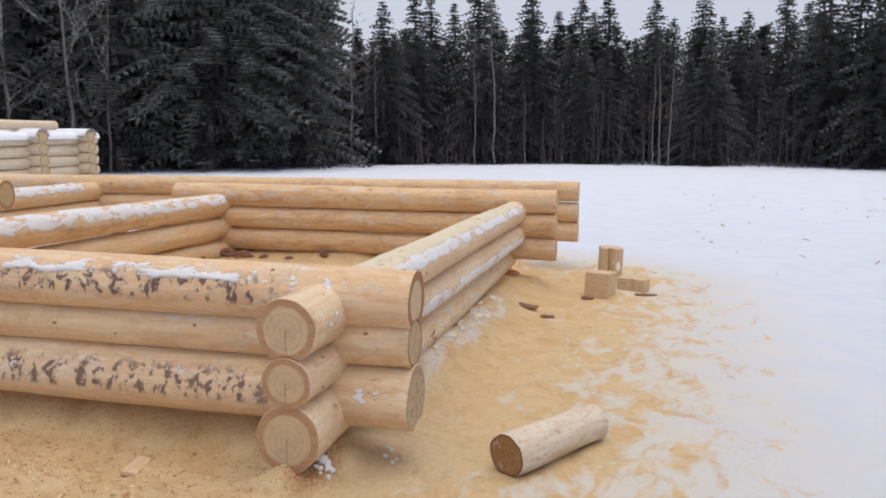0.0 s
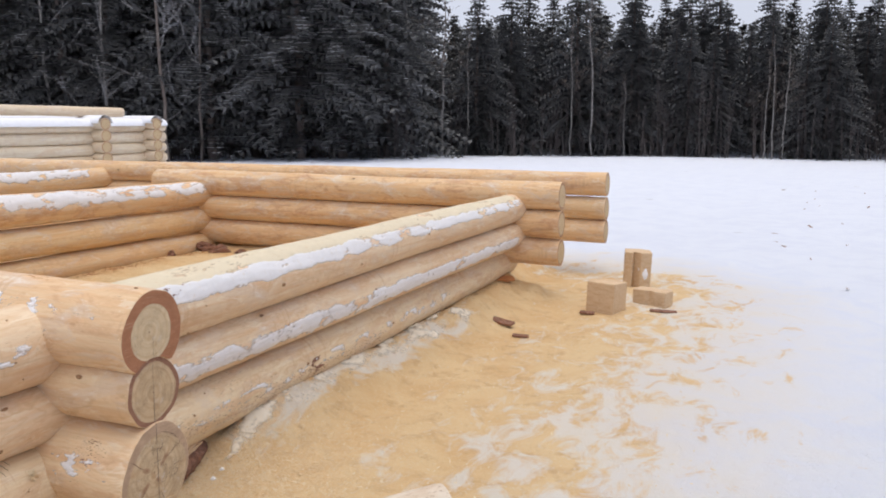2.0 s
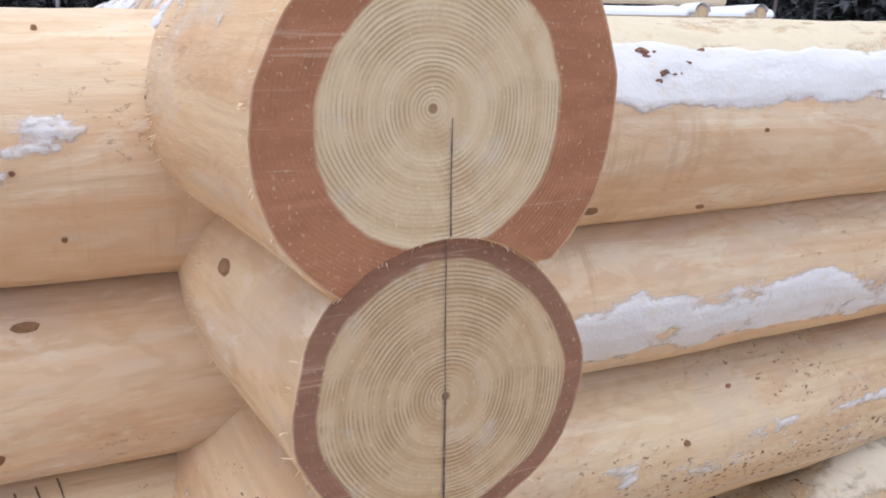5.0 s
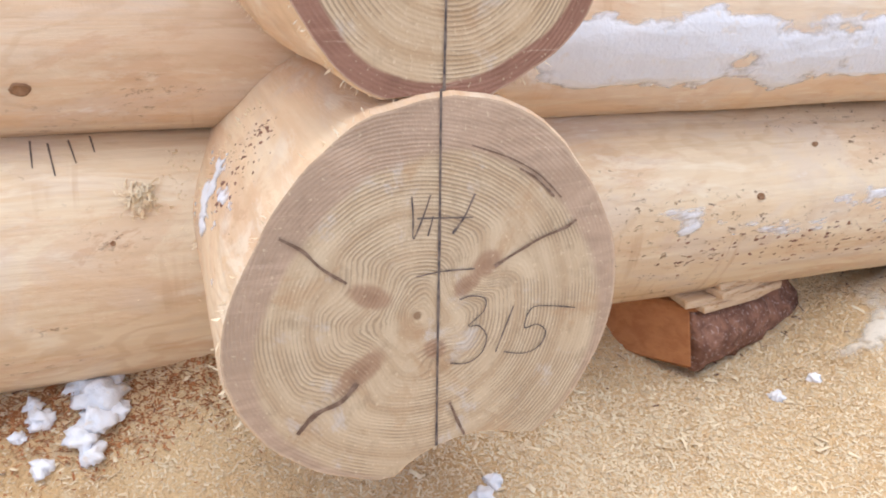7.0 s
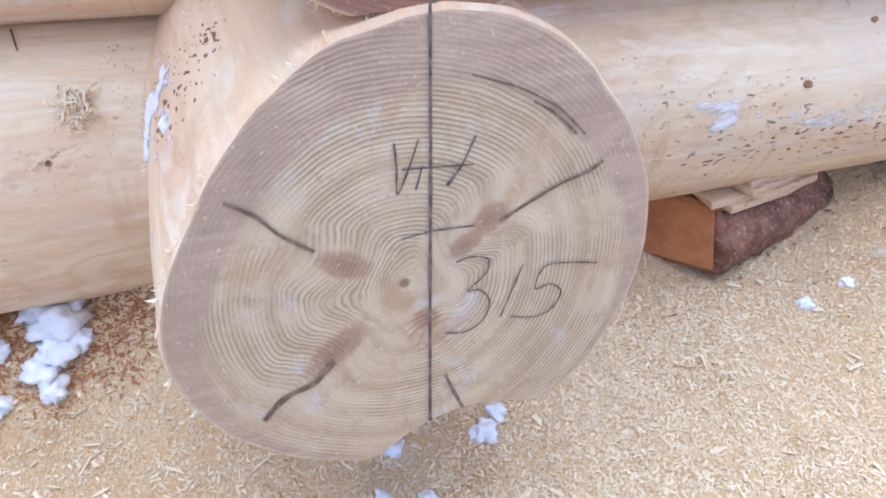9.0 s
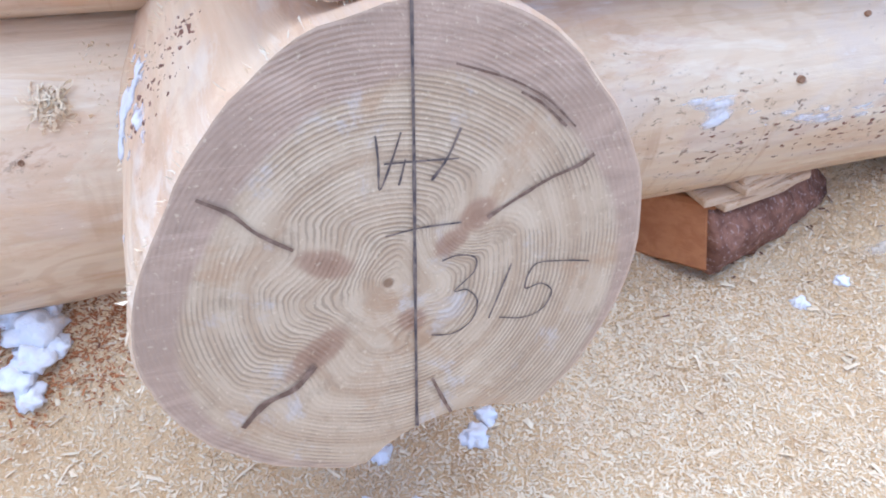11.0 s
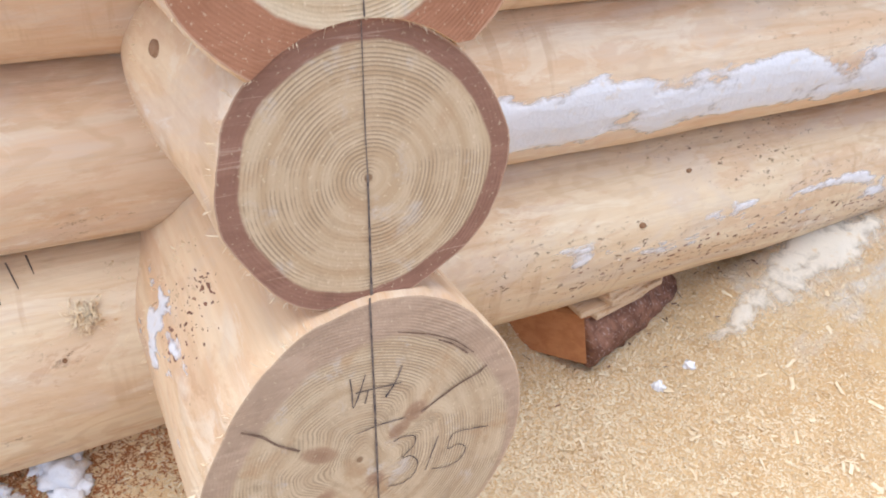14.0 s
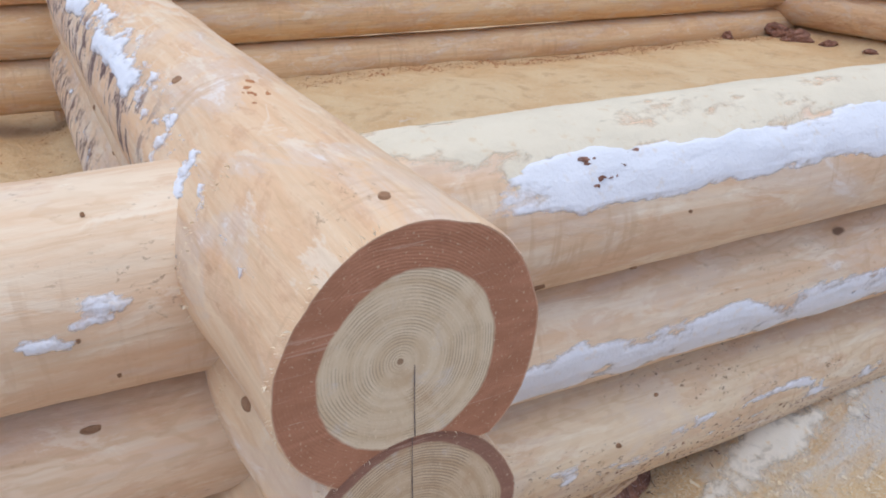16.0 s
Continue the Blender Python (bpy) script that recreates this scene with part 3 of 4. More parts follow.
# ---- the log frame of the house ----
house = empty("log_house", Matrix(), "unfinished house frame of peeled round logs on sawdust", "log house")


def along_x(x_end, y, z, length, yaw=0.0, tip=0.0):
    """Pose of a log that runs towards -x from its end at x_end."""
    return pose(x_end, y, z, 0, tip, yaw) @ pose(-length, 0, 0)


def along_y(x, y0, z, yaw=0.0, tip=0.0):
    """Pose of a log that runs towards +y from y0."""
    return pose(x, y0, z, 0, tip, 90 + yaw)


# front wall, from the bottom; the shapes of the ends at x = 0
LF = 7.0
low = Section(LF, 0.150, 0.157, 1, (0.050, -0.034, -0.010, 0.032, -0.008, -0.028), cup=(0.045, -0.226, 0.10), flare=(LF - 0.32, 0.02))
mid = Section(LF, 0.128, 0.120, 2, (0.028, 0.009, -0.002, 0, 0.004, -0.012), cup=(-0.020, -0.258, 0.150), flare=(LF - 0.30, 0.16))
top = Section(LF, 0.140, 0.142, 3, (0.050, -0.105, -0.020, 0.045), cup=(0.002, -0.217, 0.119), flare=(LF - 0.30, 0.13))
front_low = log(low, along_x(0.0, -0.009, 0.351, LF, yaw=0.8), LOG_LOW, END_LOW, house, piths={1: (-0.004, -0.012)}, step=0.05, turn=80)
front_mid = log(mid, along_x(-0.008, 0.011, 0.609, LF, yaw=0.8, tip=0.2), LOG_OVAL, END_MID, house, piths={1: (0.001, 0.0)}, step=0.05, turn=80)
front_top = log(top, along_x(0.0, 0.009, 0.826, LF, yaw=1.2, tip=0.4), LOG_BARK, END_TOP, house, piths={1: (-0.010, -0.007)}, step=0.05, turn=80)
snow_on(top, front_top, 3.0, 6.45, 104, 165, 0.18, 11, 0.010, 0.014, 3.0)
snow_on(top, front_top, 6.25, 6.80, 120, 200, 0.34, 13, 0.006, 0.008, 8.0, across=40)
snow_on(top, front_top, 6.76, 6.95, 128, 168, 0.22, 14, 0.004, 0.006, 9.0, across=36)
snow_on(low, front_low, 6.62, 6.97, 145, 190, 0.20, 15, 0.003, 0.008, 9.0, across=36)
snow_on(low, front_low, 6.70, 6.96, 112, 182, 0.31, 17, 0.0016, 0.0022, 52.0, BARK, 110, name="bark_patch", label="flecks of bark")
snow_on(top, front_top, 6.42, 6.60, 72, 108, 0.10, 18, 0.002, 0.004, 9.0, CAMBIUM, 40, name="bark_patch", label="reddish scar left by the saw")
snow_on(low, front_low, 3.0, 6.4, 120, 175, 0.56, 16, 0.005, 0.014, 5.0)

# right-hand wall, running to the back; local y is world -x
LR = 5.6
rlow = Section(LR, 0.153, 0.130, 4, (0, 0.01, 0.01))
rmid = Section(LR, 0.118, 0.122, 5, (0.01, 0, -0.01), cup=(0.01, -0.258, 0.142))
rtop = Section(LR, 0.142, 0.124, 6, (0, 0.01, -0.02), cup=(0.0, -0.225, 0.112))
right_low = log(rlow, along_y(-0.447, -0.46, 0.257, yaw=1.6, tip=0.5), LOG_FLECK, END_FRONT, house, step=0.04, turn=72)
right_mid = log(rmid, along_y(-0.439, -0.465, 0.520, yaw=0.2, tip=0.4), LOG_CREAM, END_FRONT, house, step=0.04, turn=72)
right_top = log(rtop, along_y(-0.437, -0.46, 0.752, yaw=0.2, tip=0.25), LOG_CREAM, END_FRONT, house, step=0.04, turn=72)
snow_on(rtop, right_top, 0.72, 5.25, 128, 171, -0.14, 21, 0.004, 0.012, 2.2, across=44)
snow_on(rtop, right_top, 0.55, 5.3, 40, 150, -0.22, 25, 0.0025, 0.016, 2.0, SNOW_DUSTED, across=40)
snow_on(rmid, right_mid, 0.60, 5.3, 164, 226, -0.05, 22, 0.004, 0.012, 2.2, across=44)
snow_on(rlow, right_low, 0.70, 4.0, 158, 196, 0.36, 23, 0.003, 0.012, 4.5, across=30)
snow_on(rlow, right_low, 1.86, 2.12, 160, 215, 0.12, 27, 0.006, 0.008, 6.0, BARK, 30, name="bark_patch", label="dark remains of bark")
snow_on(rtop, right_top, 0.78, 1.05, 128, 162, 0.20, 28, 0.013, 0.006, 10.0, BARK, 24, name="bark_patch", label="dark remains of bark")
snow_on(rlow, right_low, 0.75, 2.9, 172, 222, 0.55, 29, 0.0016, 0.0035, 40.0, BARK, 64, name="bark_patch", label="flecks of bark")
snow_on(rtop, right_top, 0.10, 0.33, 152, 192, 0.08, 24, 0.005, 0.006, 6.0, across=30)

# partition wall parallel to it, and the far walls
for i, (z, r) in enumerate(((0.262, 0.13), (0.527, 0.13), (0.797, 0.140))):
    s = Section(6.4, r + 0.010, r - 0.008, 10 + i, (0.01, 0, 0.01), cup=(0, -0.25, r) if i else None)
    o = log(s, along_y(-4.08, -1.2, z, yaw=-1.5, tip=0.6), LOG_PALE if i < 2 else LOG_WARM, END_MID, house)
    if i == 2:
        snow_on(s, o, 1.3, 4.9, 85, 190, 0.00, 31, 0.003, 0.025, 2.2)
        snow_on(s, o, 4.5, 6.1, 85, 190, 0.06, 34, 0.003, 0.025, 2.6)
for i, (z, r) in enumerate(((0.335, 0.125), (0.59, 0.125), (0.84, 0.128))):
    span = 4.5 if i == 2 else 5.0
    s = Section(span, r + 0.008, r - 0.003, 20 + i, (0, 0.01), cup=(0, -0.25, r) if i else None)
    log(s, along_x(-0.02, 4.98, z, span, yaw=1.5), LOG_WARM, END_FAR, house)
for i, (z, r) in enumerate(((0.34, 0.128), (0.585, 0.124), (0.84, 0.130))):
    s = Section(11.2, r + 0.008, r - 0.002, 30 + i, (0, 0.01), cup=(0, -0.25, r) if i else None)
    log(s, along_x(0.04, 6.50, z, 11.2, yaw=1.5, tip=-0.2), LOG_WARM if i != 1 else LOG_PALE, END_FAR, house, step=0.12)
for i, (z, r) in enumerate(((0.22, 0.13), (0.475, 0.13), (0.73, 0.135))):
    s = Section(7.2, r + 0.012, r - 0.008, 40 + i, (0, 0.01), cup=(0, -0.25, r) if i else None)
    o = log(s, along_y(-6.80, -0.6, z), LOG_PALE, END_FAR, house, step=0.12)
    if i == 2:
        snow_on(s, o, 0.4, 6.6, 60, 190, 0.02, 33, 0.012, 0.05)
# short bearing blocks under the far wall
for x in (-1.6, -3.5, -6.6):
    s = Section(0.34, 0.12, 0.12, x)
    log(s, pose(x, 6.45, -0.10, 0, -90, 0), LOG_WARM, END_FAR, house, turn=24, name="bearing_block")
for x, y in ((-0.85, 4.97), (-4.10, 4.90), (-4.2, -0.12), (-6.7, -0.2)):
    s = Section(0.30, 0.11, 0.11, x + y)
    log(s, pose(x, y, -0.08, 0, -90, 0), LOG_PALE, END_FAR, house, turn=24, name="bearing_block")

for sec, ob, k in ((top, front_top, 0), (mid, front_mid, 1), (low, front_low, 2)):
    fibres(sec, ob, LF - (0.285, 0.275, 0.27)[k], 125, 225, 170, k, 0.0055)
    fibres(sec, ob, LF - 0.004, 100, 320, 120, k + 7, 0.006, 0.002)
for s, d, p, q in ((LF - 0.205, 152, 0.014, 0.008), (LF - 1.10, 160, 0.011, 0.008), (LF - 1.56, 197, 0.009, 0.006), (LF - 1.92, 180, 0.012, 0.009), (LF - 0.44, 140, 0.005, 0.004)):
    knot_on(mid, front_mid, s, d, p, q)
for s, d, p, q in ((0.313, 155, 0.004, 0.0035), (0.195, 180, 0.003, 0.003), (0.23, 208, 0.003, 0.0025), (0.225, 122, 0.003, 0.003), (1.078, 180, 0.003, 0.003), (0.83, 222, 0.013, 0.006), (1.02, 228, 0.008, 0.004), (1.635, 186, 0.016, 0.009), (2.4, 196, 0.010, 0.007), (3.3, 170, 0.010, 0.008)):
    knot_on(rtop, right_top, s, d, p, q)
for s, d, p, q in ((0.19, 139, 0.014, 0.006), (0.150, 206, 0.011, 0.008), (1.7, 176, 0.008, 0.006), (2.6, 170, 0.010, 0.007)):
    knot_on(rmid, right_mid, s, d, p, q)
for s, d, p, q in ((1.12, 139, 0.005, 0.004), (1.015, 164, 0.006, 0.005), (0.206, 158, 0.003, 0.003), (1.9, 172, 0.010, 0.008), (2.9, 176, 0.012, 0.008)):
    knot_on(rlow, right_low, s, d, p, q)
for s, d, p, q in ((LF - 0.06, 88, 0.008, 0.006), (LF - 0.70, 118, 0.012, 0.009), (LF - 2.1, 130, 0.014, 0.010)):
    knot_on(top, front_top, s, d, p, q)

# plumb lines, drying checks, knots and pencilled writing on the ends
def mark(ob, L, c, pts, width, material, name, label="", lift=0.0012):
    return stroke([(y - c[0], z - c[1]) for y, z in pts], width, material, ob, name, label, x=L + lift)


mark(front_top, LF, (0.009, 0.826), [(0.013, 0.812), (0.012, 0.77), (0.012, 0.731)], 0.0013, PENCIL, "plumb_line", "thin dark plumb line")
mark(front_mid, LF, (0.011, 0.609), [(0.012, 0.727), (0.011, 0.66), (0.011, 0.610)], 0.0012, PENCIL, "plumb_line", "thin dark plumb line")
mark(front_mid, LF, (0.011, 0.609), [(0.011, 0.612), (0.010, 0.55), (0.009, 0.492)], 0.0024, PENCIL, "plumb_line", "dark plumb line")
C = (-0.009, 0.351)
mark(front_low, LF, C, [(0.0045, 0.508), (0.004, 0.416), (0.003, 0.338), (0.002, 0.222)], 0.0024, PENCIL, "plumb_line", "dark plumb line")
def low_mark(pts, width, material, name, label="", lift=0.0012):
    return mark(front_low, LF, C, pts, width, material, name, label, lift)


low_mark([(-0.017, 0.433), (-0.016, 0.417), (-0.016, 0.401), (-0.009, 0.416), (-0.003, 0.433)], 0.0015, PENCIL, "marking", "pencilled sign H")
low_mark([(-0.013, 0.416), (0.003, 0.415), (0.017, 0.414), (0.030, 0.413)], 0.0015, PENCIL, "marking", "pencilled sign H")
low_mark([(0.031, 0.431), (0.023, 0.414), (0.014, 0.402)], 0.0021, PENCIL, "marking", "pencilled sign H")
low_mark([(-0.001, 0.417), (-0.003, 0.409), (-0.005, 0.402)], 0.0016, PENCIL, "marking", "pencilled sign H")
low_mark([(-0.014, 0.371), (0.007, 0.373), (0.032, 0.372)], 0.0017, PENCIL, "marking", "pencilled dash")
low_mark([(0.020, 0.348), (0.030, 0.350), (0.041, 0.346), (0.040, 0.336), (0.028, 0.325), (0.036, 0.324), (0.043, 0.314), (0.039, 0.300), (0.027, 0.293), (0.013, 0.295)], 0.0013, PENCIL, "marking", "pencilled figure 3")
low_mark([(0.065, 0.337), (0.058, 0.318), (0.051, 0.299)], 0.0013, PENCIL, "marking", "pencilled figure 1")
low_mark([(0.119, 0.328), (0.100, 0.332), (0.081, 0.333), (0.075, 0.317), (0.086, 0.318), (0.094, 0.310), (0.088, 0.298), (0.075, 0.294), (0.058, 0.298)], 0.0013, PENCIL, "marking", "pencilled figure 5")
low_mark([(-0.112, 0.411), (-0.096, 0.400), (-0.084, 0.386), (-0.066, 0.372)], 0.0028, CHECK, "drying_check", lift=0.0010)
low_mark([(0.048, 0.372), (0.063, 0.380), (0.086, 0.391), (0.105, 0.397), (0.115, 0.403)], 0.0028, CHECK, "drying_check", lift=0.0010)
low_mark([(-0.108, 0.254), (-0.093, 0.269), (-0.074, 0.276), (-0.061, 0.290)], 0.0048, CHECK, "drying_check", lift=0.0010)
low_mark([(0.013, 0.260), (0.019, 0.244), (0.026, 0.227)], 0.0030, CHECK, "drying_check", lift=0.0010)


low_mark([(0.028, 0.467), (0.059, 0.455), (0.082, 0.441), (0.101, 0.422)], 0.0016, CHECK, "drying_check", lift=0.0010)
low_mark([(0.066, 0.447), (0.080, 0.438), (0.095, 0.423)], 0.0022, CHECK, "drying_check", lift=0.0010)


def tick_on(sec, ob, a, b, width=0.0022):
    """A short pencil tick on the skin of a log, between two places (along, degrees)."""
    v = []
    for k in range(7):
        t = k / 6
        q, th = a[0] + (b[0] - a[0]) * t, radians(a[1] + (b[1] - a[1]) * t)
        r = sec.radius(q, th) + 0.0012
        for side in (-0.5, 0.5):
            v.append((q + side * width * (1 - 0.4 * t), r * math.cos(th), r * math.sin(th)))
    return link("marking", v, [(2 * k, 2 * k + 1, 2 * k + 3, 2 * k + 2) for k in range(6)], PENCIL, ob, "short pencilled tick", smooth=False)


for a, b in (((0.133, 112), (0.137, 127)), ((0.150, 114), (0.158, 131)), ((0.170, 113), (0.178, 126)), ((0.191, 111), (0.196, 121))):
    tick_on(rlow, right_low, a, b)
# a curl of shavings and crumbs caught in the corner of the notch
g = random.Random(41)
v, f = [], []
for _ in range(110):
    # each curl is a thin bent strip lying on the log
    q, d, a, bend, l = 0.235 + g.gauss(0, 0.006), 143 + g.gauss(0, 2.2), g.uniform(0, 6.28), g.uniform(-2.4, 2.4), g.uniform(0.006, 0.016)
    lift, i = g.uniform(0.0012, 0.006), len(v)
    for k in range(6):
        w = a + bend * k / 5
        q, d = q + math.cos(w) * l / 5, d + math.degrees(math.sin(w) * l / 5 / 0.153)
        for side in (-0.0011, 0.0011):
            r = rlow.radius(q, radians(d)) + lift + side * 0.6
            v.append((q - side * math.sin(w), r * math.cos(radians(d)) , r * math.sin(radians(d)) + side * math.cos(w)))
    f += [(i + 2 * k, i + 2 * k + 1, i + 2 * k + 3, i + 2 * k + 2) for k in range(5)]
tagged(link("shaving", v, f, CHIP, right_low, "small curl of pale shavings", smooth=False), kind="stuff")
fibres(rlow, right_low, 0.275, 122, 160, 260, 42, 0.005, 0.012)
fibres(rlow, right_low, 0.60, 150, 215, 160, 43, 0.004, 0.30)


for ob, c in ((right_top, 0.0), (right_mid, 0.005), (right_low, 0.0)):
    stroke([(c, 0.01), (c + 0.001, -0.05), (c, -0.10)], 0.0022, PENCIL, ob, "plumb_line", x=-0.0012)

# ---- loose logs behind the frame ----
def loose_log(m, length, r0, r1, seed, label, material=LOG_PALE, group="loose logs", step=0.15):
    s = Section(length, r0, r1, seed, (0.01, 0, 0.01))
    return s, log(s, m, material, END_FAR, step=step, turn=40, tag=(label, "log", group))


loose_log(along_x(-5.36, 3.15, 0.945, 13.0, yaw=12, tip=0.0), 13.0, 0.125, 0.150, 51, "long peeled log lying across the frame")
loose_log(along_x(-7.24, 4.87, 0.85, 5.0, yaw=-3), 5.0, 0.12, 0.12, 52, "peeled log lying across the back rooms")
loose_log(along_x(-13.4, 4.2, 0.81, 5.0, yaw=-3), 5.0, 0.13, 0.13, 53, "peeled log lying behind the frame")


def iron_rod(x, y, z, h, lean, bent):
    bm = bmesh.new()
    path = [(0, 0, -0.12), (lean * 0.5, 0, h * 0.5), (lean, 0, h)] + ([(lean + 0.12, 0.05, h + 0.01)] if bent else [])
    prev = None
    for p in path:
        ring = [bm.verts.new((p[0] + 0.012 * math.cos(k * math.pi / 3), p[1] + 0.012 * math.sin(k * math.pi / 3), p[2])) for k in range(6)]
        if prev:
            for k in range(6):
                bm.faces.new((prev[k], prev[(k + 1) % 6], ring[(k + 1) % 6], ring[k]))
        prev = ring
    bm.faces.new(prev)
    ob = part("iron_rod", bm, IRON)
    ob.matrix_world = pose(x, y, z)
    tagged(ob, "thin rusty iron rod stuck in a log", "rod", "iron rods")


iron_rod(-8.05, 4.83, 0.97, 0.24, 0.02, True)
iron_rod(-8.5, 4.80, 0.97, 0.15, 0.0, False)

# ---- second log house, farther off, under snow ----
YARD = pose(-0.2, -0.43, -0.42, 0, 0, -5.5) @ Matrix.Scale(1.12, 4)
house2 = empty("log_house", YARD, "larger log house frame with snow on its top logs", "log house")


def far_log(m, length, seed, snow=False, r=0.125, cup=True):
    s = Section(length, r, r, seed, (0, 0.01), cup=(0, -0.235, r) if cup else None, rough=0.006)
    o = log(s, m, LOG_FAR, END_FAR, house2, step=0.5, turn=18)
    if snow:
        snow_on(s, o, 0.0, length, 5, 175, -1.2, seed, 0.055, 0.15, 0.8, SNOW, across=14, fade=0.12)


for k in range(7):
    z = 0.22 + 0.235 * k
    snow = k == 6
    far_log(along_x(-11.55, 5.75, z + 0.0, 12.7), 12.7, 60 + k, snow)
    for n, x in enumerate((-12.05, -15.8, -17.1, -20.5, -23.7)):
        far_log(along_y(x, 5.25, z - 0.06, yaw=8 if n == 0 else 0), 6.9, 70 + k * 5 + n, snow, 0.12)
    for n, (xe, y) in enumerate(((-12.3, 10.0), (-12.5, 11.5))):
        far_log(along_x(xe, y, z + 0.0, 9.0), 9.0, 110 + k * 3 + n, snow)
s = Section(6.0, 0.11, 0.10, 140)
log(s, YARD @ along_y(-12.6, 5.0, 1.93, yaw=4.0, tip=0.5), LOG_FAR, END_FAR, step=0.3, turn=24, tag=("peeled log lying on the snowy log frame", "log", "loose logs"))

# ---- blocks and offcuts on the sawdust ----
def prism(outline, h, bevel=0.006):
    bm = bmesh.new()
    a = [bm.verts.new((x, y, 0)) for x, y in outline]
    b = [bm.verts.new((x, y, h)) for x, y in outline]
    n = len(a)
    bm.faces.new(a[::-1])
    bm.faces.new(b)
    for k in range(n):
        bm.faces.new((a[k], a[(k + 1) % n], b[(k + 1) % n], b[k]))
    bmesh.ops.bevel(bm, geom=list(bm.edges), offset=bevel, segments=1, affect="EDGES")
    return bm


def half_round(w, d, n=9, groove=0.0):
    pts = [(w * 0.5 * math.cos(math.pi * k / (n - 1)), d * math.sin(math.pi * k / (n - 1))) for k in range(n)]
    pts.append((-w * 0.2, groove))
    pts.append((w * 0.1, groove * 0.6))
    return pts


def block(x, y, m, outline, h, label):
    ob = part("wood_block", prism(outline, h), BLOCK)
    ob.matrix_world = pose(x, y, ground_height(x, y) - 0.012) @ m
    for v in ob.data.vertices:
        v.co += Vector((noise.noise(v.co * 9), noise.noise(v.co * 9 + Vector((5, 0, 0))), 0)) * 0.006
    return tagged(ob, label, "wood block", "cut blocks")


b1 = block(0.47, 5.92, pose(0, 0, 0, 0, 2, 20), [(-0.13, -0.10), (-0.06, -0.13), (-0.04, -0.06), (0.02, -0.13), (0.13, -0.10), (0.14, 0.08), (0.05, 0.14), (-0.10, 0.12)], 0.36, "upright cut log block with a notched side and snow")
block(0.48, 4.60, pose(0, 0, 0, -3, 0, -12), [(-0.13, -0.11), (0.12, -0.12), (0.14, 0.09), (0.02, 0.14), (-0.12, 0.10)], 0.26, "squat squared block of pale wood")
block(0.79, 5.05, pose(0, 0, 0, 0, 0, -18), [(-0.16, -0.07), (-0.04, -0.075), (0.0, -0.055), (0.05, -0.075), (0.15, -0.07), (0.15, 0.08), (-0.15, 0.08)], 0.14, "low offcut of split log lying on sawdust")
bm = bmesh.new()
bmesh.ops.create_icosphere(bm, subdivisions=3, radius=0.055)
for v in bm.verts:
    v.co = Vector((v.co.x * 0.9, v.co.y * 0.35, v.co.z * 1.5)) * (1 + 0.35 * noise.noise(v.co * 22))
patch = part("snow", bm, SNOW, b1, "snow stuck to the side", True)
patch.matrix_local = pose(0.05, -0.105, 0.17)

# short log lying in front of the corner
s = Section(0.66, 0.105, 0.092, 150, (0.02, 0, 0.03, 0.02), rough=0.007)
END_OLD = end_material("end_grain_old", (0.36, 0.20, 0.09), (0.30, 0.15, 0.06), (0.14, 0.07, 0.035), 0.90, 200, 0.6, 0.6)
log(s, pose(0.432, 0.035, 0.094, 0, 0, 57), LYING, END_OLD, step=0.02, turn=48, tag=("short greyish log offcut lying on sawdust", "log", "cut logs"))

# split offcut under the side wall: reddish sawn face, bark side and loose splinters
SX, SY = -0.46, 0.585
SZ = 0.02
slab = empty("bark_slab", pose(SX, SY, SZ), "split log offcut with reddish face, bark side and loose splinters", "offcut")
bm = prism([(0.105, -0.08), (0.02, 0.155), (-0.12, 0.13), (-0.05, -0.215)], 0.095, 0.006)
for v in bm.verts:
    if v.co.z > 0.05:
        v.co += Vector((-0.02, 0.0, 0.012 * noise.noise(v.co * 30)))
part("wood_core", bm, CAMBIUM, slab, "reddish split inner wood")
bm = bmesh.new()
n, m = 16, 8
grid = [[None] * (m + 1) for _ in range(n + 1)]
back = [[None] * (m + 1) for _ in range(n + 1)]
for i in range(n + 1):
    for k in range(m + 1):
        u, w = i / n, k / m
        x, y = 0.107 - 0.085 * u, -0.08 + 0.235 * u
        bulge = 0.020 * math.sin(math.pi * w) + 0.010 * noise.noise((u * 9, w * 5, 3)) + 0.006 * noise.noise((u * 25, w * 12, 7))
        z = 0.086 * w + 0.008 * noise.noise((u * 8, 1, 2)) * w
        grid[i][k] = bm.verts.new((x + bulge - 0.02 * w, y + bulge * 0.35, z))
        back[i][k] = bm.verts.new((x - 0.012 - 0.02 * w, y - 0.004, z))
for i in range(n):
    for k in range(m):
        bm.faces.new((grid[i][k], grid[i + 1][k], grid[i + 1][k + 1], grid[i][k + 1]))
        bm.faces.new((back[i][k], back[i][k + 1], back[i + 1][k + 1], back[i + 1][k]))
for i in range(n):
    bm.faces.new((grid[i][m], grid[i + 1][m], back[i + 1][m], back[i][m]))
    bm.faces.new((grid[i][0], back[i][0], back[i + 1][0], grid[i + 1][0]))
for k in range(m):
    bm.faces.new((grid[0][k], grid[0][k + 1], back[0][k + 1], back[0][k]))
    bm.faces.new((grid[n][k], back[n][k], back[n][k + 1], grid[n][k + 1]))
part("bark", bm, BARK, slab, "rough purple-brown bark", True)
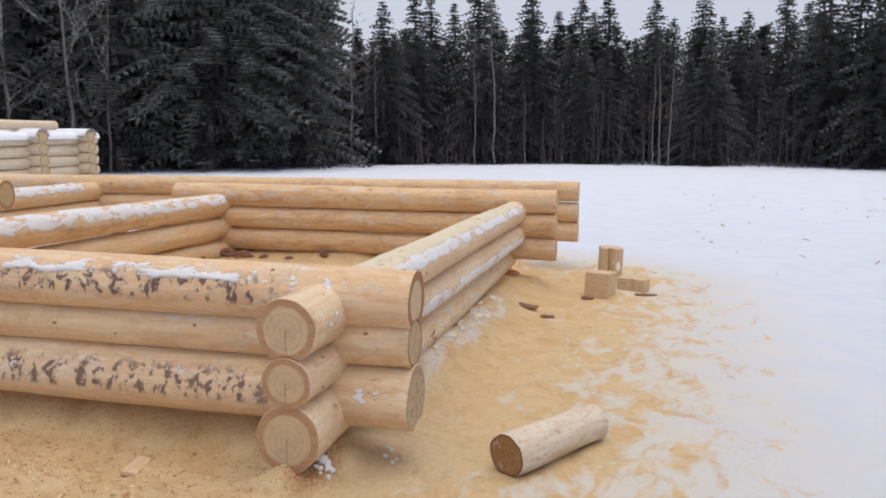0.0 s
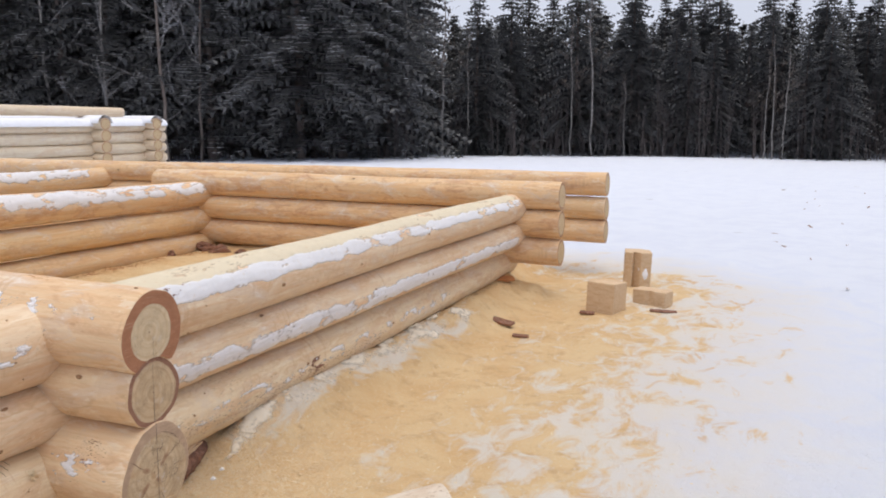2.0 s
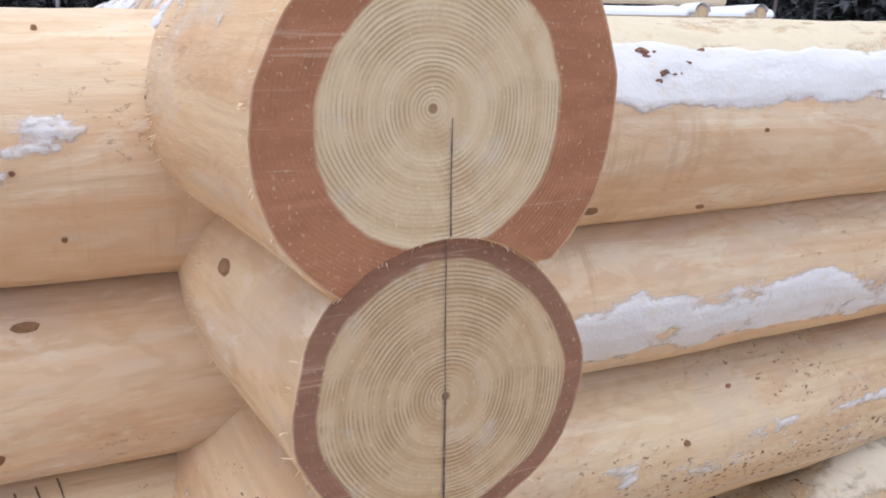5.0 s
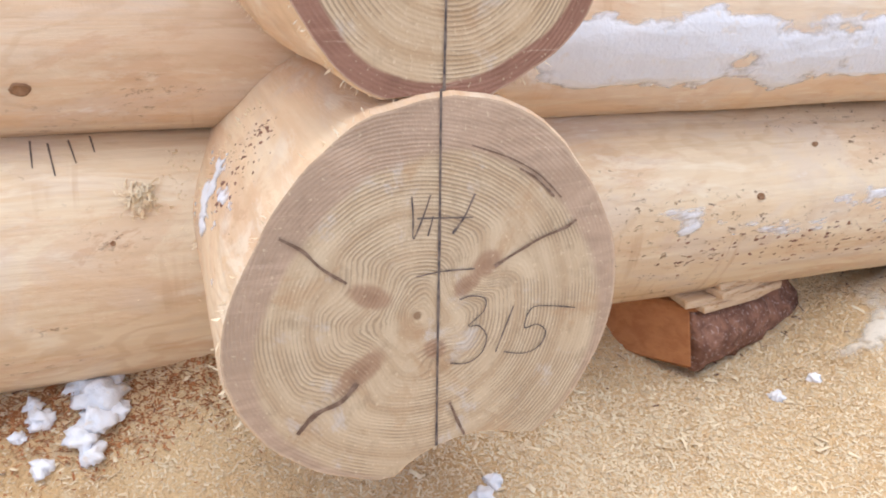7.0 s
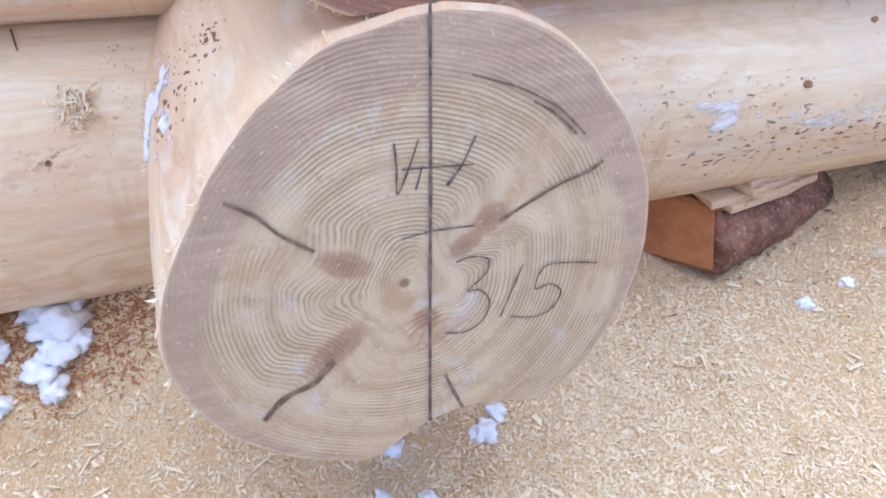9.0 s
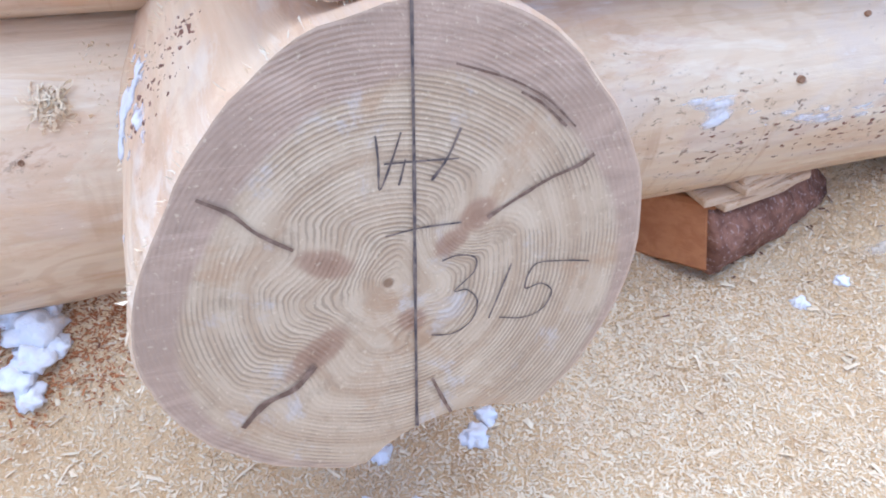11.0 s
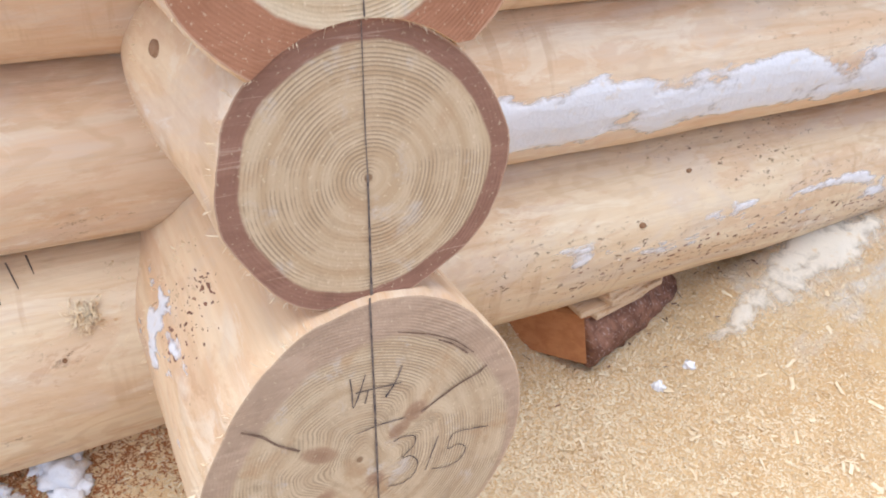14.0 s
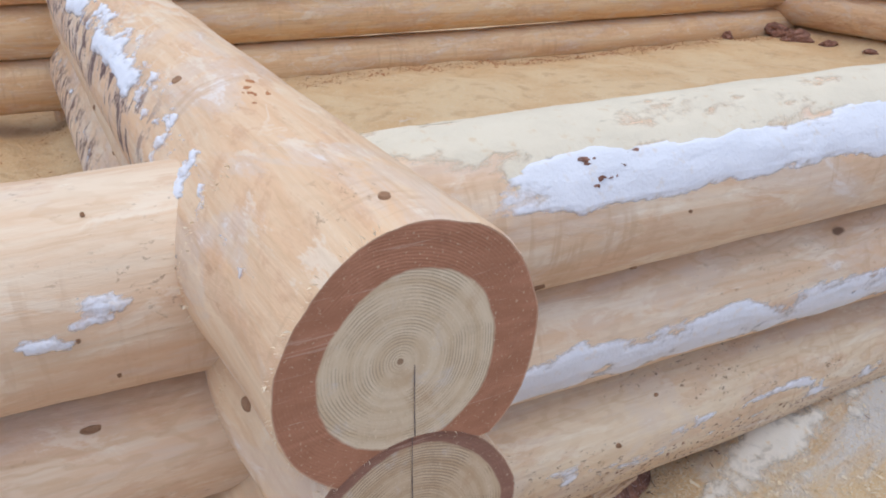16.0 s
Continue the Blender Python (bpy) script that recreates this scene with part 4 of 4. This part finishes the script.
for k, (dx, dy, dz, rz, w) in enumerate(((0.035, 0.015, 0.084, 108, 1.0), (0.050, -0.005, 0.094, 100, 0.8), (0.02, 0.035, 0.104, 114, 1.15), (0.035, 0.05, 0.114, 106, 0.75))):
    bm = prism([(-0.10, -0.036 * w), (0.02, -0.040 * w), (0.10, -0.030 * w), (0.09, 0.030 * w), (-0.09, 0.036 * w)], 0.011, 0.002)
    part("splinter", bm, BLOCK, slab, "pale flat splinter").matrix_local = pose(dx, dy, dz, 2 * k, 2, rz)


def board(x, y, w, l, rz, tilt, material, name, label, cat, h=0.018):
    bm = prism([(-l / 2, -w / 2), (l * 0.2, -w * 0.55), (l / 2, -w * 0.3), (l * 0.46, w / 2), (-l * 0.1, w * 0.45), (-l / 2, w * 0.5)], h, 0.003)
    ob = part(name, bm, material)
    ob.matrix_world = pose(x, y, ground_height(x, y) + 0.004, tilt, tilt * 0.5, rz)
    return tagged(ob, label, cat, "offcuts on the ground")


board(-1.24, -0.44, 0.075, 0.24, 108, 12, BLOCK, "board_offcut", "thin board offcut half sunk in sawdust", "board", 0.022)
board(-0.10, 3.66, 0.08, 0.22, -20, 6, BARK, "bark_strip", "dark curled strip of bark on sawdust", "bark")
board(0.12, 3.46, 0.04, 0.12, 10, 3, BARK, "bark_strip", "small dark strip of bark", "bark")
board(-0.52, 4.72, 0.14, 0.30, 25, 5, CAMBIUM, "bark_strip", "broad strip of inner bark beside the wall", "bark")
board(0.93, 4.74, 0.05, 0.22, 12, 3, BARK, "bark_strip", "thin strip of bark beside a block", "bark")
board(0.38, 4.38, 0.05, 0.12, 0, 3, BARK, "bark_strip", "small piece of bark beside a block", "bark")
for k, (x, y, r) in enumerate(((-3.72, 4.62, 0.08), (-3.52, 4.58, 0.07), (-3.3, 4.66, 0.045), (-2.62, 4.78, 0.06), (-3.80, 4.2, 0.05), (-3.0, 4.70, 0.03))):
    bm = bmesh.new()
    bmesh.ops.create_icosphere(bm, subdivisions=3, radius=r)
    for v in bm.verts:
        q = v.co / r
        v.co = Vector((v.co.x * 1.5, v.co.y * 0.8, v.co.z * 0.7)) * (1 + 0.6 * noise.noise(q * 1.3 + Vector((k * 3, 0, 0))) + 0.3 * noise.noise(q * 4))
    ob = part("bark_lump", bm, BARK)
    ob.matrix_world = pose(x, y, ground_height(x, y) + r * 0.35, 0, 0, k * 40)
    tagged(ob, "lump of dark bark in the corner of the frame", "bark", "offcuts on the ground")

# board lying far off on the snow
bm = prism([(-0.9, -0.10), (0.9, -0.08), (0.9, 0.08), (-0.9, 0.12)], 0.10)
ob = part("plank", bm, BARK)
ob.matrix_world = pose(-26.6, 32.2, ground_height(-26.6, 32.2), 0, 0, 22)
tagged(ob, "dark plank lying far off on snow", "plank")


# ---- snow lumps and chips ----
def snow_lump(x, y, r, seed, flat=0.7, z=0.0):
    bm = bmesh.new()
    bmesh.ops.create_icosphere(bm, subdivisions=3, radius=r)
    for v in bm.verts:
        q = v.co / r
        k = 1 + 0.55 * noise.noise(q * 1.1 + Vector((seed, 0, 0))) + 0.42 * noise.noise(q * 2.6 + Vector((seed, 3, 0))) + 0.24 * noise.noise(q * 6 + Vector((seed, 5, 0))) + 0.10 * noise.noise(q * 14 + Vector((seed, 7, 0)))
        v.co = Vector((v.co.x * k, v.co.y * k, v.co.z * k * flat))
    ob = part("snow_lump", bm, SNOW_LUMP, smooth=True)
    ob.matrix_world = pose(x, y, z + ground_height(x, y) + r * flat * 0.28, 0, 0, seed * 50)
    return tagged(ob, "small lump of crusted snow on sawdust", "snow lump", "snow lumps")


rnd = random.Random(4)
for x, y, r in ((-0.360, -0.295, 0.026), (-0.335, -0.297, 0.022), (-0.322, -0.312, 0.018), (-0.378, -0.282, 0.018), (-0.375, -0.312, 0.018), (-0.345, -0.274, 0.015), (-0.308, -0.302, 0.014),
                (-0.305, -0.352, 0.014), (-0.343, -0.353, 0.015), (-0.360, -0.362, 0.010), (-0.330, -0.377, 0.008),
                (-0.166, 0.01, 0.011), (-0.168, 0.108, 0.013), (-0.11, 0.03, 0.009), (-0.119, -0.011, 0.009),
                (-0.278, 0.590, 0.010), (-0.29, 0.665, 0.010), (-0.19, 0.13, 0.012)):
    snow_lump(x, y, r, rnd.uniform(0, 9), 0.3 if y > 0.7 else 0.75)


def ground_crust(x0, x1, y0, y1, seed, step=0.014):
    """Old snow crust mixed with sawdust, worn into patches on the bank along the wall."""
    nx, ny = int((x1 - x0) / step), int((y1 - y0) / step)
    v, cover = [], []
    for i in range(ny + 1):
        for k in range(nx + 1):
            x, y = x0 + (x1 - x0) * k / nx, y0 + (y1 - y0) * i / ny
            w = 0.7 * noise.noise((x * 13, y * 4.5, seed)) + 0.35 * noise.noise((x * 26, y * 15, seed + 3)) + 0.2 * noise.noise((x * 60, y * 60, seed + 7))
            rim = min(k, nx - k) / (nx * 0.3)
            ends = min(i, ny - i) * step / 0.15
            h = max(-0.6, min(1.0, 2.2 * (w - 0.04 - max(0, 1 - rim) * 0.6 - max(0, 1 - ends) * 0.6)))
            cover.append(h)
            v.append((x, y, ground_height(x, y) + 0.002 + 0.010 * max(h, -0.2)))
    f = [(i * (nx + 1) + k, i * (nx + 1) + k + 1, (i + 1) * (nx + 1) + k + 1, (i + 1) * (nx + 1) + k) for i in range(ny) for k in range(nx)]
    f = [q for q in f if max(cover[n] for n in q) > -0.3]
    used = sorted({n for q in f for n in q})
    at = {n: m for m, n in enumerate(used)}
    tagged(link("snow_crust", [v[n] for n in used], [tuple(at[n] for n in q) for q in f], SNOW_GREY, attrs={"cover": [cover[n] for n in used]}),
           "patchy old snow crust on sawdust beside the wall", "snow", kind="stuff")


ground_crust(-0.50, -0.22, 0.66, 3.7, 3.0)


def chips(name, count, area, size, material, seed, label, lift=0.0):
    """Loose sawdust, shavings or crumbs lying on the ground, joined."""
    g = random.Random(seed)
    v, f = [], []
    for _ in range(count):
        x, y = area(g)
        z = ground_height(x, y) + lift + g.uniform(0.0, size * 0.35)
        a, b, c = g.uniform(0, 6.3), g.uniform(-0.5, 0.5), g.uniform(-0.5, 0.5)
        l, w = size * g.uniform(0.4, 1.3), size * g.uniform(0.12, 0.35)
        d, e = Vector((math.cos(a), math.sin(a), b)) * l, Vector((-math.sin(a), math.cos(a), c)) * w
        p, i = Vector((x, y, z)), len(v)
        up = Vector((0, 0, size * 0.12))
        v += [p - d - e, p + d - e * 0.6, p + d * 0.8 + e, p - d * 0.9 + e, p + up]
        f += [(i, i + 1, i + 4), (i + 1, i + 2, i + 4), (i + 2, i + 3, i + 4), (i + 3, i, i + 4)]
    tagged(link(name, v, f, material, smooth=False), label, "sawdust", kind="stuff")


chips("sawdust", 84000, lambda g: (g.triangular(-0.85, 0.45, -0.25), g.triangular(-0.85, 1.5, 0.3)), 0.0029, CHIP, 1, "loose grains of fresh yellow sawdust")
chips("wood_shavings", 3500, lambda g: (g.triangular(-2.5, 1.8, -0.2), g.triangular(-2.0, 5.5, 0.6)), 0.010, CHIP, 2, "scattered pale wood shavings on the ground")
chips("wood_shavings", 14000, lambda g: (g.triangular(-0.85, 0.45, -0.25), g.triangular(-0.85, 1.6, 0.3)), 0.0044, CHIP, 12, "pale flakes of wood lying on sawdust")
chips("bark_crumbs", 700, lambda g: (-0.46 + g.gauss(0, 0.06), g.uniform(-0.4, 5.0)), 0.007, BARK, 3, "dark bark crumbs along the wall")
chips("bark_crumbs", 700, lambda g: (g.uniform(-4.5, -0.4), -0.16 + g.gauss(0, 0.10)), 0.010, CAMBIUM, 5, "reddish bark crumbs along the front wall")
chips("bark_crumbs", 4200, lambda g: (-0.350 + g.gauss(0, 0.028), g.triangular(-0.75, 0.0, -0.25)), 0.0045, CAMBIUM, 15, "reddish bark crumbs banked against the log")
chips("bark_crumbs", 1500, lambda g: (g.uniform(-3.2, -0.3), g.uniform(-1.4, -0.2)), 0.010, CAMBIUM, 7, "reddish bark crumbs in the sawdust")
chips("bark_crumbs", 900, lambda g: (-3.74 + g.gauss(0, 0.05), g.uniform(1.0, 4.8)), 0.014, CAMBIUM, 17, "reddish bark crumbs along the inner wall")
chips("wood_shavings", 1100, lambda g: (g.triangular(-4.0, 0.1, -1.2), g.triangular(-1.9, -0.25, -0.8)), 0.010, CHIP, 18, "broad pale shavings lying on sawdust")
chips("bark_crumbs", 420, lambda g: (g.triangular(-4.0, 0.0, -1.2), g.triangular(-1.7, -0.2, -0.5)), 0.011, CAMBIUM, 19, "reddish flakes of bark in the sawdust")
chips("bark_crumbs", 90, lambda g: (g.uniform(1.5, 9), g.uniform(6, 19)), 0.045, BARK, 8, "dark bits of bark scattered on the snow", 0.01)


# ---- forest ----
def spruce_mesh(H, R, seed, bare=0.12, snow=0.0, fine=0.17):
    g = random.Random(seed)
    v, f, sv, sf = [], [], [], []

    def tri(vv, ff, a, b, c):
        i = len(vv)
        vv += [a, b, c]
        ff.append((i, i + 1, i + 2))

    z = H * bare
    while z < H * 0.985:
        u = (z - H * bare) / (H * (1 - bare))
        reach = R * (1 - u) ** 0.95 * (0.55 + 0.45 * min(1, u * 6)) + 0.10
        for b in range(g.randint(6, 9) if u < 0.9 else 5):
            az = g.uniform(0, 6.283)
            L = reach * g.uniform(0.6, 1.12)
            rise = 0.25 * u - 0.05 + g.uniform(-0.1, 0.1)
            seg = max(2, int(L / fine))
            out = Vector((math.cos(az), math.sin(az), 0))
            side = Vector((-out.y, out.x, 0))
            for k in range(seg):
                t = (k + 0.5) / seg
                p = out * (L * t) + Vector((0, 0, z + L * (rise * t - 0.42 * t * t)))
                w = (0.36 - 0.20 * t) * (0.7 + 0.6 * (1 - u)) * g.uniform(0.6, 1.3) * (0.75 + fine)
                for sgn in (-1, 1):
                    q = p + side * sgn * w + out * w * 0.55 + Vector((0, 0, -0.35 * w * g.uniform(0.4, 1.6)))
                    tri(v, f, p - out * (0.03 + fine * 0.2), q, p + out * (0.04 + fine * 0.25) + Vector((0, 0, 0.03)))
                tri(v, f, p - out * (0.03 + fine * 0.2), p + out * (0.03 + fine * 0.2), p + Vector((g.uniform(-0.05, 0.05), g.uniform(-0.05, 0.05), -w * g.uniform(0.5, 1.1))))
                if snow and g.random() < snow * (0.5 + t):
                    q = p + Vector((0, 0, 0.035))
                    s2 = w * 0.70
                    tri(sv, sf, q - out * 0.10 + side * s2 * 0.3, q + side * s2 + out * s2 * 0.5, q + out * 0.12)
                    tri(sv, sf, q - out * 0.10 - side * s2 * 0.3, q + out * 0.12, q - side * s2 + out * s2 * 0.5)
        z += (0.27 - 0.10 * u) * g.uniform(0.8, 1.2)
    return v, f, sv, sf


def tube(v, f, pts, radii, n=5):
    base = len(v)
    for p, r in zip(pts, radii):
        for k in range(n):
            a = 6.2832 * k / n
            v.append((p[0] + r * math.cos(a), p[1] + r * math.sin(a), p[2]))
    for i in range(len(pts) - 1):
        for k in range(n):
            a, b = base + i * n + k, base + i * n + (k + 1) % n
            f.append((a, b, b + n, a + n))


def make_spruce(H, R, seed, bare=0.12, snow=0.0, fine=0.17, label="tall dark green spruce at the edge of the field"):
    t = empty("spruce_tree", Matrix(), label, "tree", "forest edge trees")
    v, f = [], []
    tube(v, f, [(0, 0, -0.4), (0.03, 0, H * 0.3), (0, 0.03, H * 0.7), (0, 0, H)], [H * 0.012, H * 0.010, H * 0.005, 0.008], 7)
    g = random.Random(seed + 77)
    for _ in range(26):
        z, a = g.uniform(0.4, H * bare + 1.5), g.uniform(0, 6.28)
        l = g.uniform(0.4, 1.3)
        tube(v, f, [(0, 0, z), (l * math.cos(a) * 0.6, l * math.sin(a) * 0.6, z + 0.02), (l * math.cos(a), l * math.sin(a), z - 0.2)], [0.018, 0.010, 0.004], 3)
    link("trunk", v, f, SPRUCE_BARK, t)
    v, f, sv, sf = spruce_mesh(H, R, seed, bare, snow, fine)
    link("crown", v, f, HAZY_NEEDLES, t, smooth=False)
    if sv:
        tagged(link("snow", sv, sf, SNOW, t, "snow lying on the boughs", smooth=False), kind="stuff")
    return t


def make_bare(H, seed, spread, trunk, twig, label, lean=0.0, low=0.25, count=26):
    t = empty("bare_tree", Matrix(), label, "tree", "forest edge trees")
    g = random.Random(seed)
    v, f = [], []
    n = 9
    axis = [Vector((lean * H * (k / n) ** 1.5 + 0.05 * g.uniform(-1, 1), 0.06 * g.uniform(-1, 1), H * k / n - (0.3 if k == 0 else 0))) for k in range(n + 1)]
    rad = [0.0042 * H * (1 - k / n) ** 0.8 + 0.010 for k in range(n + 1)]
    tube(v, f, axis, rad, 7)
    link("trunk", v, f, trunk, t)
    v, f = [], []

    def branch(p, d, l, r, depth):
        pts, q = [p], p
        for k in range(4):
            d = (d + Vector((g.uniform(-0.25, 0.25), g.uniform(-0.25, 0.25), g.uniform(-0.12, 0.22)))).normalized()
            q = q + d * l / 4
            pts.append(q)
            if depth and k:
                for _ in range(1 if depth > 1 else 2):
                    e = (d + Vector((g.uniform(-1, 1), g.uniform(-1, 1), g.uniform(-0.5, 0.7)))).normalized()
                    branch(q, e, l * g.uniform(0.3, 0.5), r * 0.5, depth - 1)
        tube(v, f, pts, [r * (1 - k / 4) + 0.005 for k in range(5)], 3)

    for b in range(count):
        u = low + (0.97 - low) * (b / count)
        k = u * n
        i = min(int(k), n - 1)
        p = axis[i].lerp(axis[i + 1], k - i)
        a = g.uniform(0, 6.283)
        branch(p, Vector((math.cos(a), math.sin(a), g.uniform(0.0, 0.8))).normalized(), spread * (1.15 - u) * g.uniform(0.6, 1.2), 0.013, 1 if b % 2 else 2)
    link("crown", v, f, twig, t, smooth=False)
    return t


EYE0 = (1.12, -3.51)


def spot(az, d):
    x, y = EYE0[0] + d * math.sin(radians(az + 2.0)), EYE0[1] + d * math.cos(radians(az + 2.0))
    return x, y, ground_height(x, y) - 0.1


kinds = [make_spruce(10.0, 2.6, 1, 0.05), make_spruce(10.0, 3.0, 2, 0.08), make_spruce(10.0, 2.3, 3, 0.06), make_spruce(10.0, 3.3, 4, 0.04)]
rear = [make_spruce(10.0, 3.0, 5, 0.05, 0, 0.42), make_spruce(10.0, 2.6, 6, 0.05, 0, 0.42)]
snowy = [make_spruce(10.0, 2.8, 11, 0.10, 0.55, 0.17, "tall dark spruce with snow on its boughs"), make_spruce(10.0, 3.1, 12, 0.08, 0.36, 0.17, "tall dark spruce with snow on its boughs")]
birch = [make_bare(10.0, 21, 1.4, BIRCH_BARK, TWIG, "slender bare birch with pale trunk", 0.02, 0.45, 22),
         make_bare(10.0, 22, 1.6, BIRCH_BARK, TWIG, "slender bare birch with pale trunk", -0.04, 0.40, 24)]
rimed = [make_bare(10.0, 31, 2.6, TWIG, RIME, "bare tree with rimed branches", 0.03, 0.12, 24),
         make_bare(10.0, 32, 2.2, BIRCH_BARK, RIME, "bare tree with rimed branches", -0.05, 0.15, 20)]
g = random.Random(9)


def plant(kind, az, d, H):
    k = H / 10.0
    m = Matrix.Translation(spot(az, d)) @ Matrix.Rotation(g.uniform(0, 6.283), 4, "Z")
    o = copy_thing(kind, m)
    w = k * g.uniform(1.12, 1.45)
    o.scale = (w, w, k)


# the skyline on the open side
for az, d, H in ((-21.9, 42, 9.0), (-19.7, 43, 10.0), (-18.6, 44, 9.3), (-17.0, 44, 8.8), (-15.3, 43, 10.2), (-14.4, 45, 9.6), (-11.7, 43, 10.0), (-9.8, 46, 8.9), (-8.3, 44, 9.3),
                 (-6.5, 44, 9.2), (-7.4, 45, 8.4), (-3.4, 45, 9.4), (-2.2, 47, 8.6), (-0.3, 44, 9.2), (0.9, 46, 8.4), (2.4, 45, 8.3), (4.7, 44, 9.4),
                 (6.0, 46, 8.9), (7.3, 43, 10.6), (8.9, 43, 10.6), (10.4, 42, 11.0), (12.0, 43, 10.5), (13.8, 42, 11.5)):
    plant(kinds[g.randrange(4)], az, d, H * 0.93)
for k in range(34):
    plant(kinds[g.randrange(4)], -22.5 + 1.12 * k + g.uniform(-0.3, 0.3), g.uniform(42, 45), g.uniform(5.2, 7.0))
az = 15.0
while az < 62:
    plant(kinds[g.randrange(4)], az, g.uniform(40, 48), g.uniform(9, 12))
    az += 2.6
# rows behind, which close the wood
for d0, step, lo, hi in ((46.5, 1.7, 6.0, 7.8), (50, 1.7, 6.5, 8.3), (54, 1.8, 6.5, 8.6), (59, 3.0, 7, 9)):
    az = -24.0
    while az < 60:
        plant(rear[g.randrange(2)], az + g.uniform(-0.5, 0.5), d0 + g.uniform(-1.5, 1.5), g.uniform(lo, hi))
        az += step * (1 if az < 16 else 2)
# the tall wood on the other side
for d0, step, lo, hi in ((39, 3.0, 12, 15), (43, 2.2, 12, 16), (48, 2.2, 13, 17), (54, 2.6, 14, 18)):
    az = -104.0 if d0 > 40 else -100.0
    while az < -25.5:
        kind = snowy[g.randrange(2)] if g.random() < 0.6 and az > -60 else (kinds[g.randrange(4)] if d0 < 45 else rear[g.randrange(2)])
        plant(kind, az + g.uniform(-0.7, 0.7), d0 + g.uniform(-2, 2), g.uniform(lo, hi) * (0.85 if az > -28 else 1))
        az += step * (1.0 if az > -82 else 2.0)
for az, d, H in ((-24.2, 40, 8.2), (-15.5, 41, 7.0), (-14.1, 41, 8.0), (-12.0, 41, 4.0), (-3.3, 41, 5.0), (-2.8, 41, 5.6), (-2.2, 41, 5.2), 
                 (-22.5, 41, 6.5), (-75, 36, 13), (-72.5, 37, 13), (-71.8, 37, 12), (-70.3, 36, 13), (-63.9, 37, 12), (-61.6, 37, 13), (-56.1, 37, 13), (-39.1, 38, 9), (-26.5, 40, 11), (-80, 36, 13), (-86, 36, 13), (-66.5, 38, 12)):
    plant(birch[g.randrange(2)], az, d, H)
for az, d, H in ((-45.8, 36, 12), (-42.2, 35, 11), (-40.0, 36, 10.5), (-37.5, 38, 8), (-34.3, 38, 9), (-31.5, 38, 9), (-29.0, 39, 10), (-61, 36, 11), (-58.0, 36, 10), (-53.5, 37, 11), (-49.0, 37, 12), (-68.0, 36, 10), (-74.0, 36, 11)):
    plant(rimed[g.randrange(2)], az, d, H)
for o in kinds + rear + snowy + birch + rimed:
    o.matrix_world = Matrix.Translation(spot(g.uniform(-96, -84), g.uniform(44, 52)))

v, f = [], []
g = random.Random(12)
for _ in range(8000):
    az, d = g.uniform(-100, 30), g.triangular(40.2, 58, 41.5)
    x, y, z = spot(az, d if az > -26 else d - 3.5)
    h = g.uniform(0.8, 4.5)
    dx, dy = g.uniform(-0.3, 0.3), g.uniform(-0.3, 0.3)
    tube(v, f, [(x, y, z), (x + dx * 0.5, y + dy * 0.5, z + h * 0.6), (x + dx, y + dy, z + h)], [0.015 * g.uniform(0.5, 1.6), 0.010, 0.005], 3)
    for _ in range(3):
        u, a, l = g.uniform(0.3, 0.9), g.uniform(0, 6.28), g.uniform(0.3, 0.9)
        p = (x + dx * u, y + dy * u, z + h * u)
        tube(v, f, [p, (p[0] + l * math.cos(a), p[1] + l * math.sin(a), p[2] + g.uniform(0, 0.5))], [0.009, 0.004], 3)
tagged(link("undergrowth", v, f, BRUSH, smooth=False), "dense dark leafless undergrowth between the trunks", "undergrowth", kind="stuff")
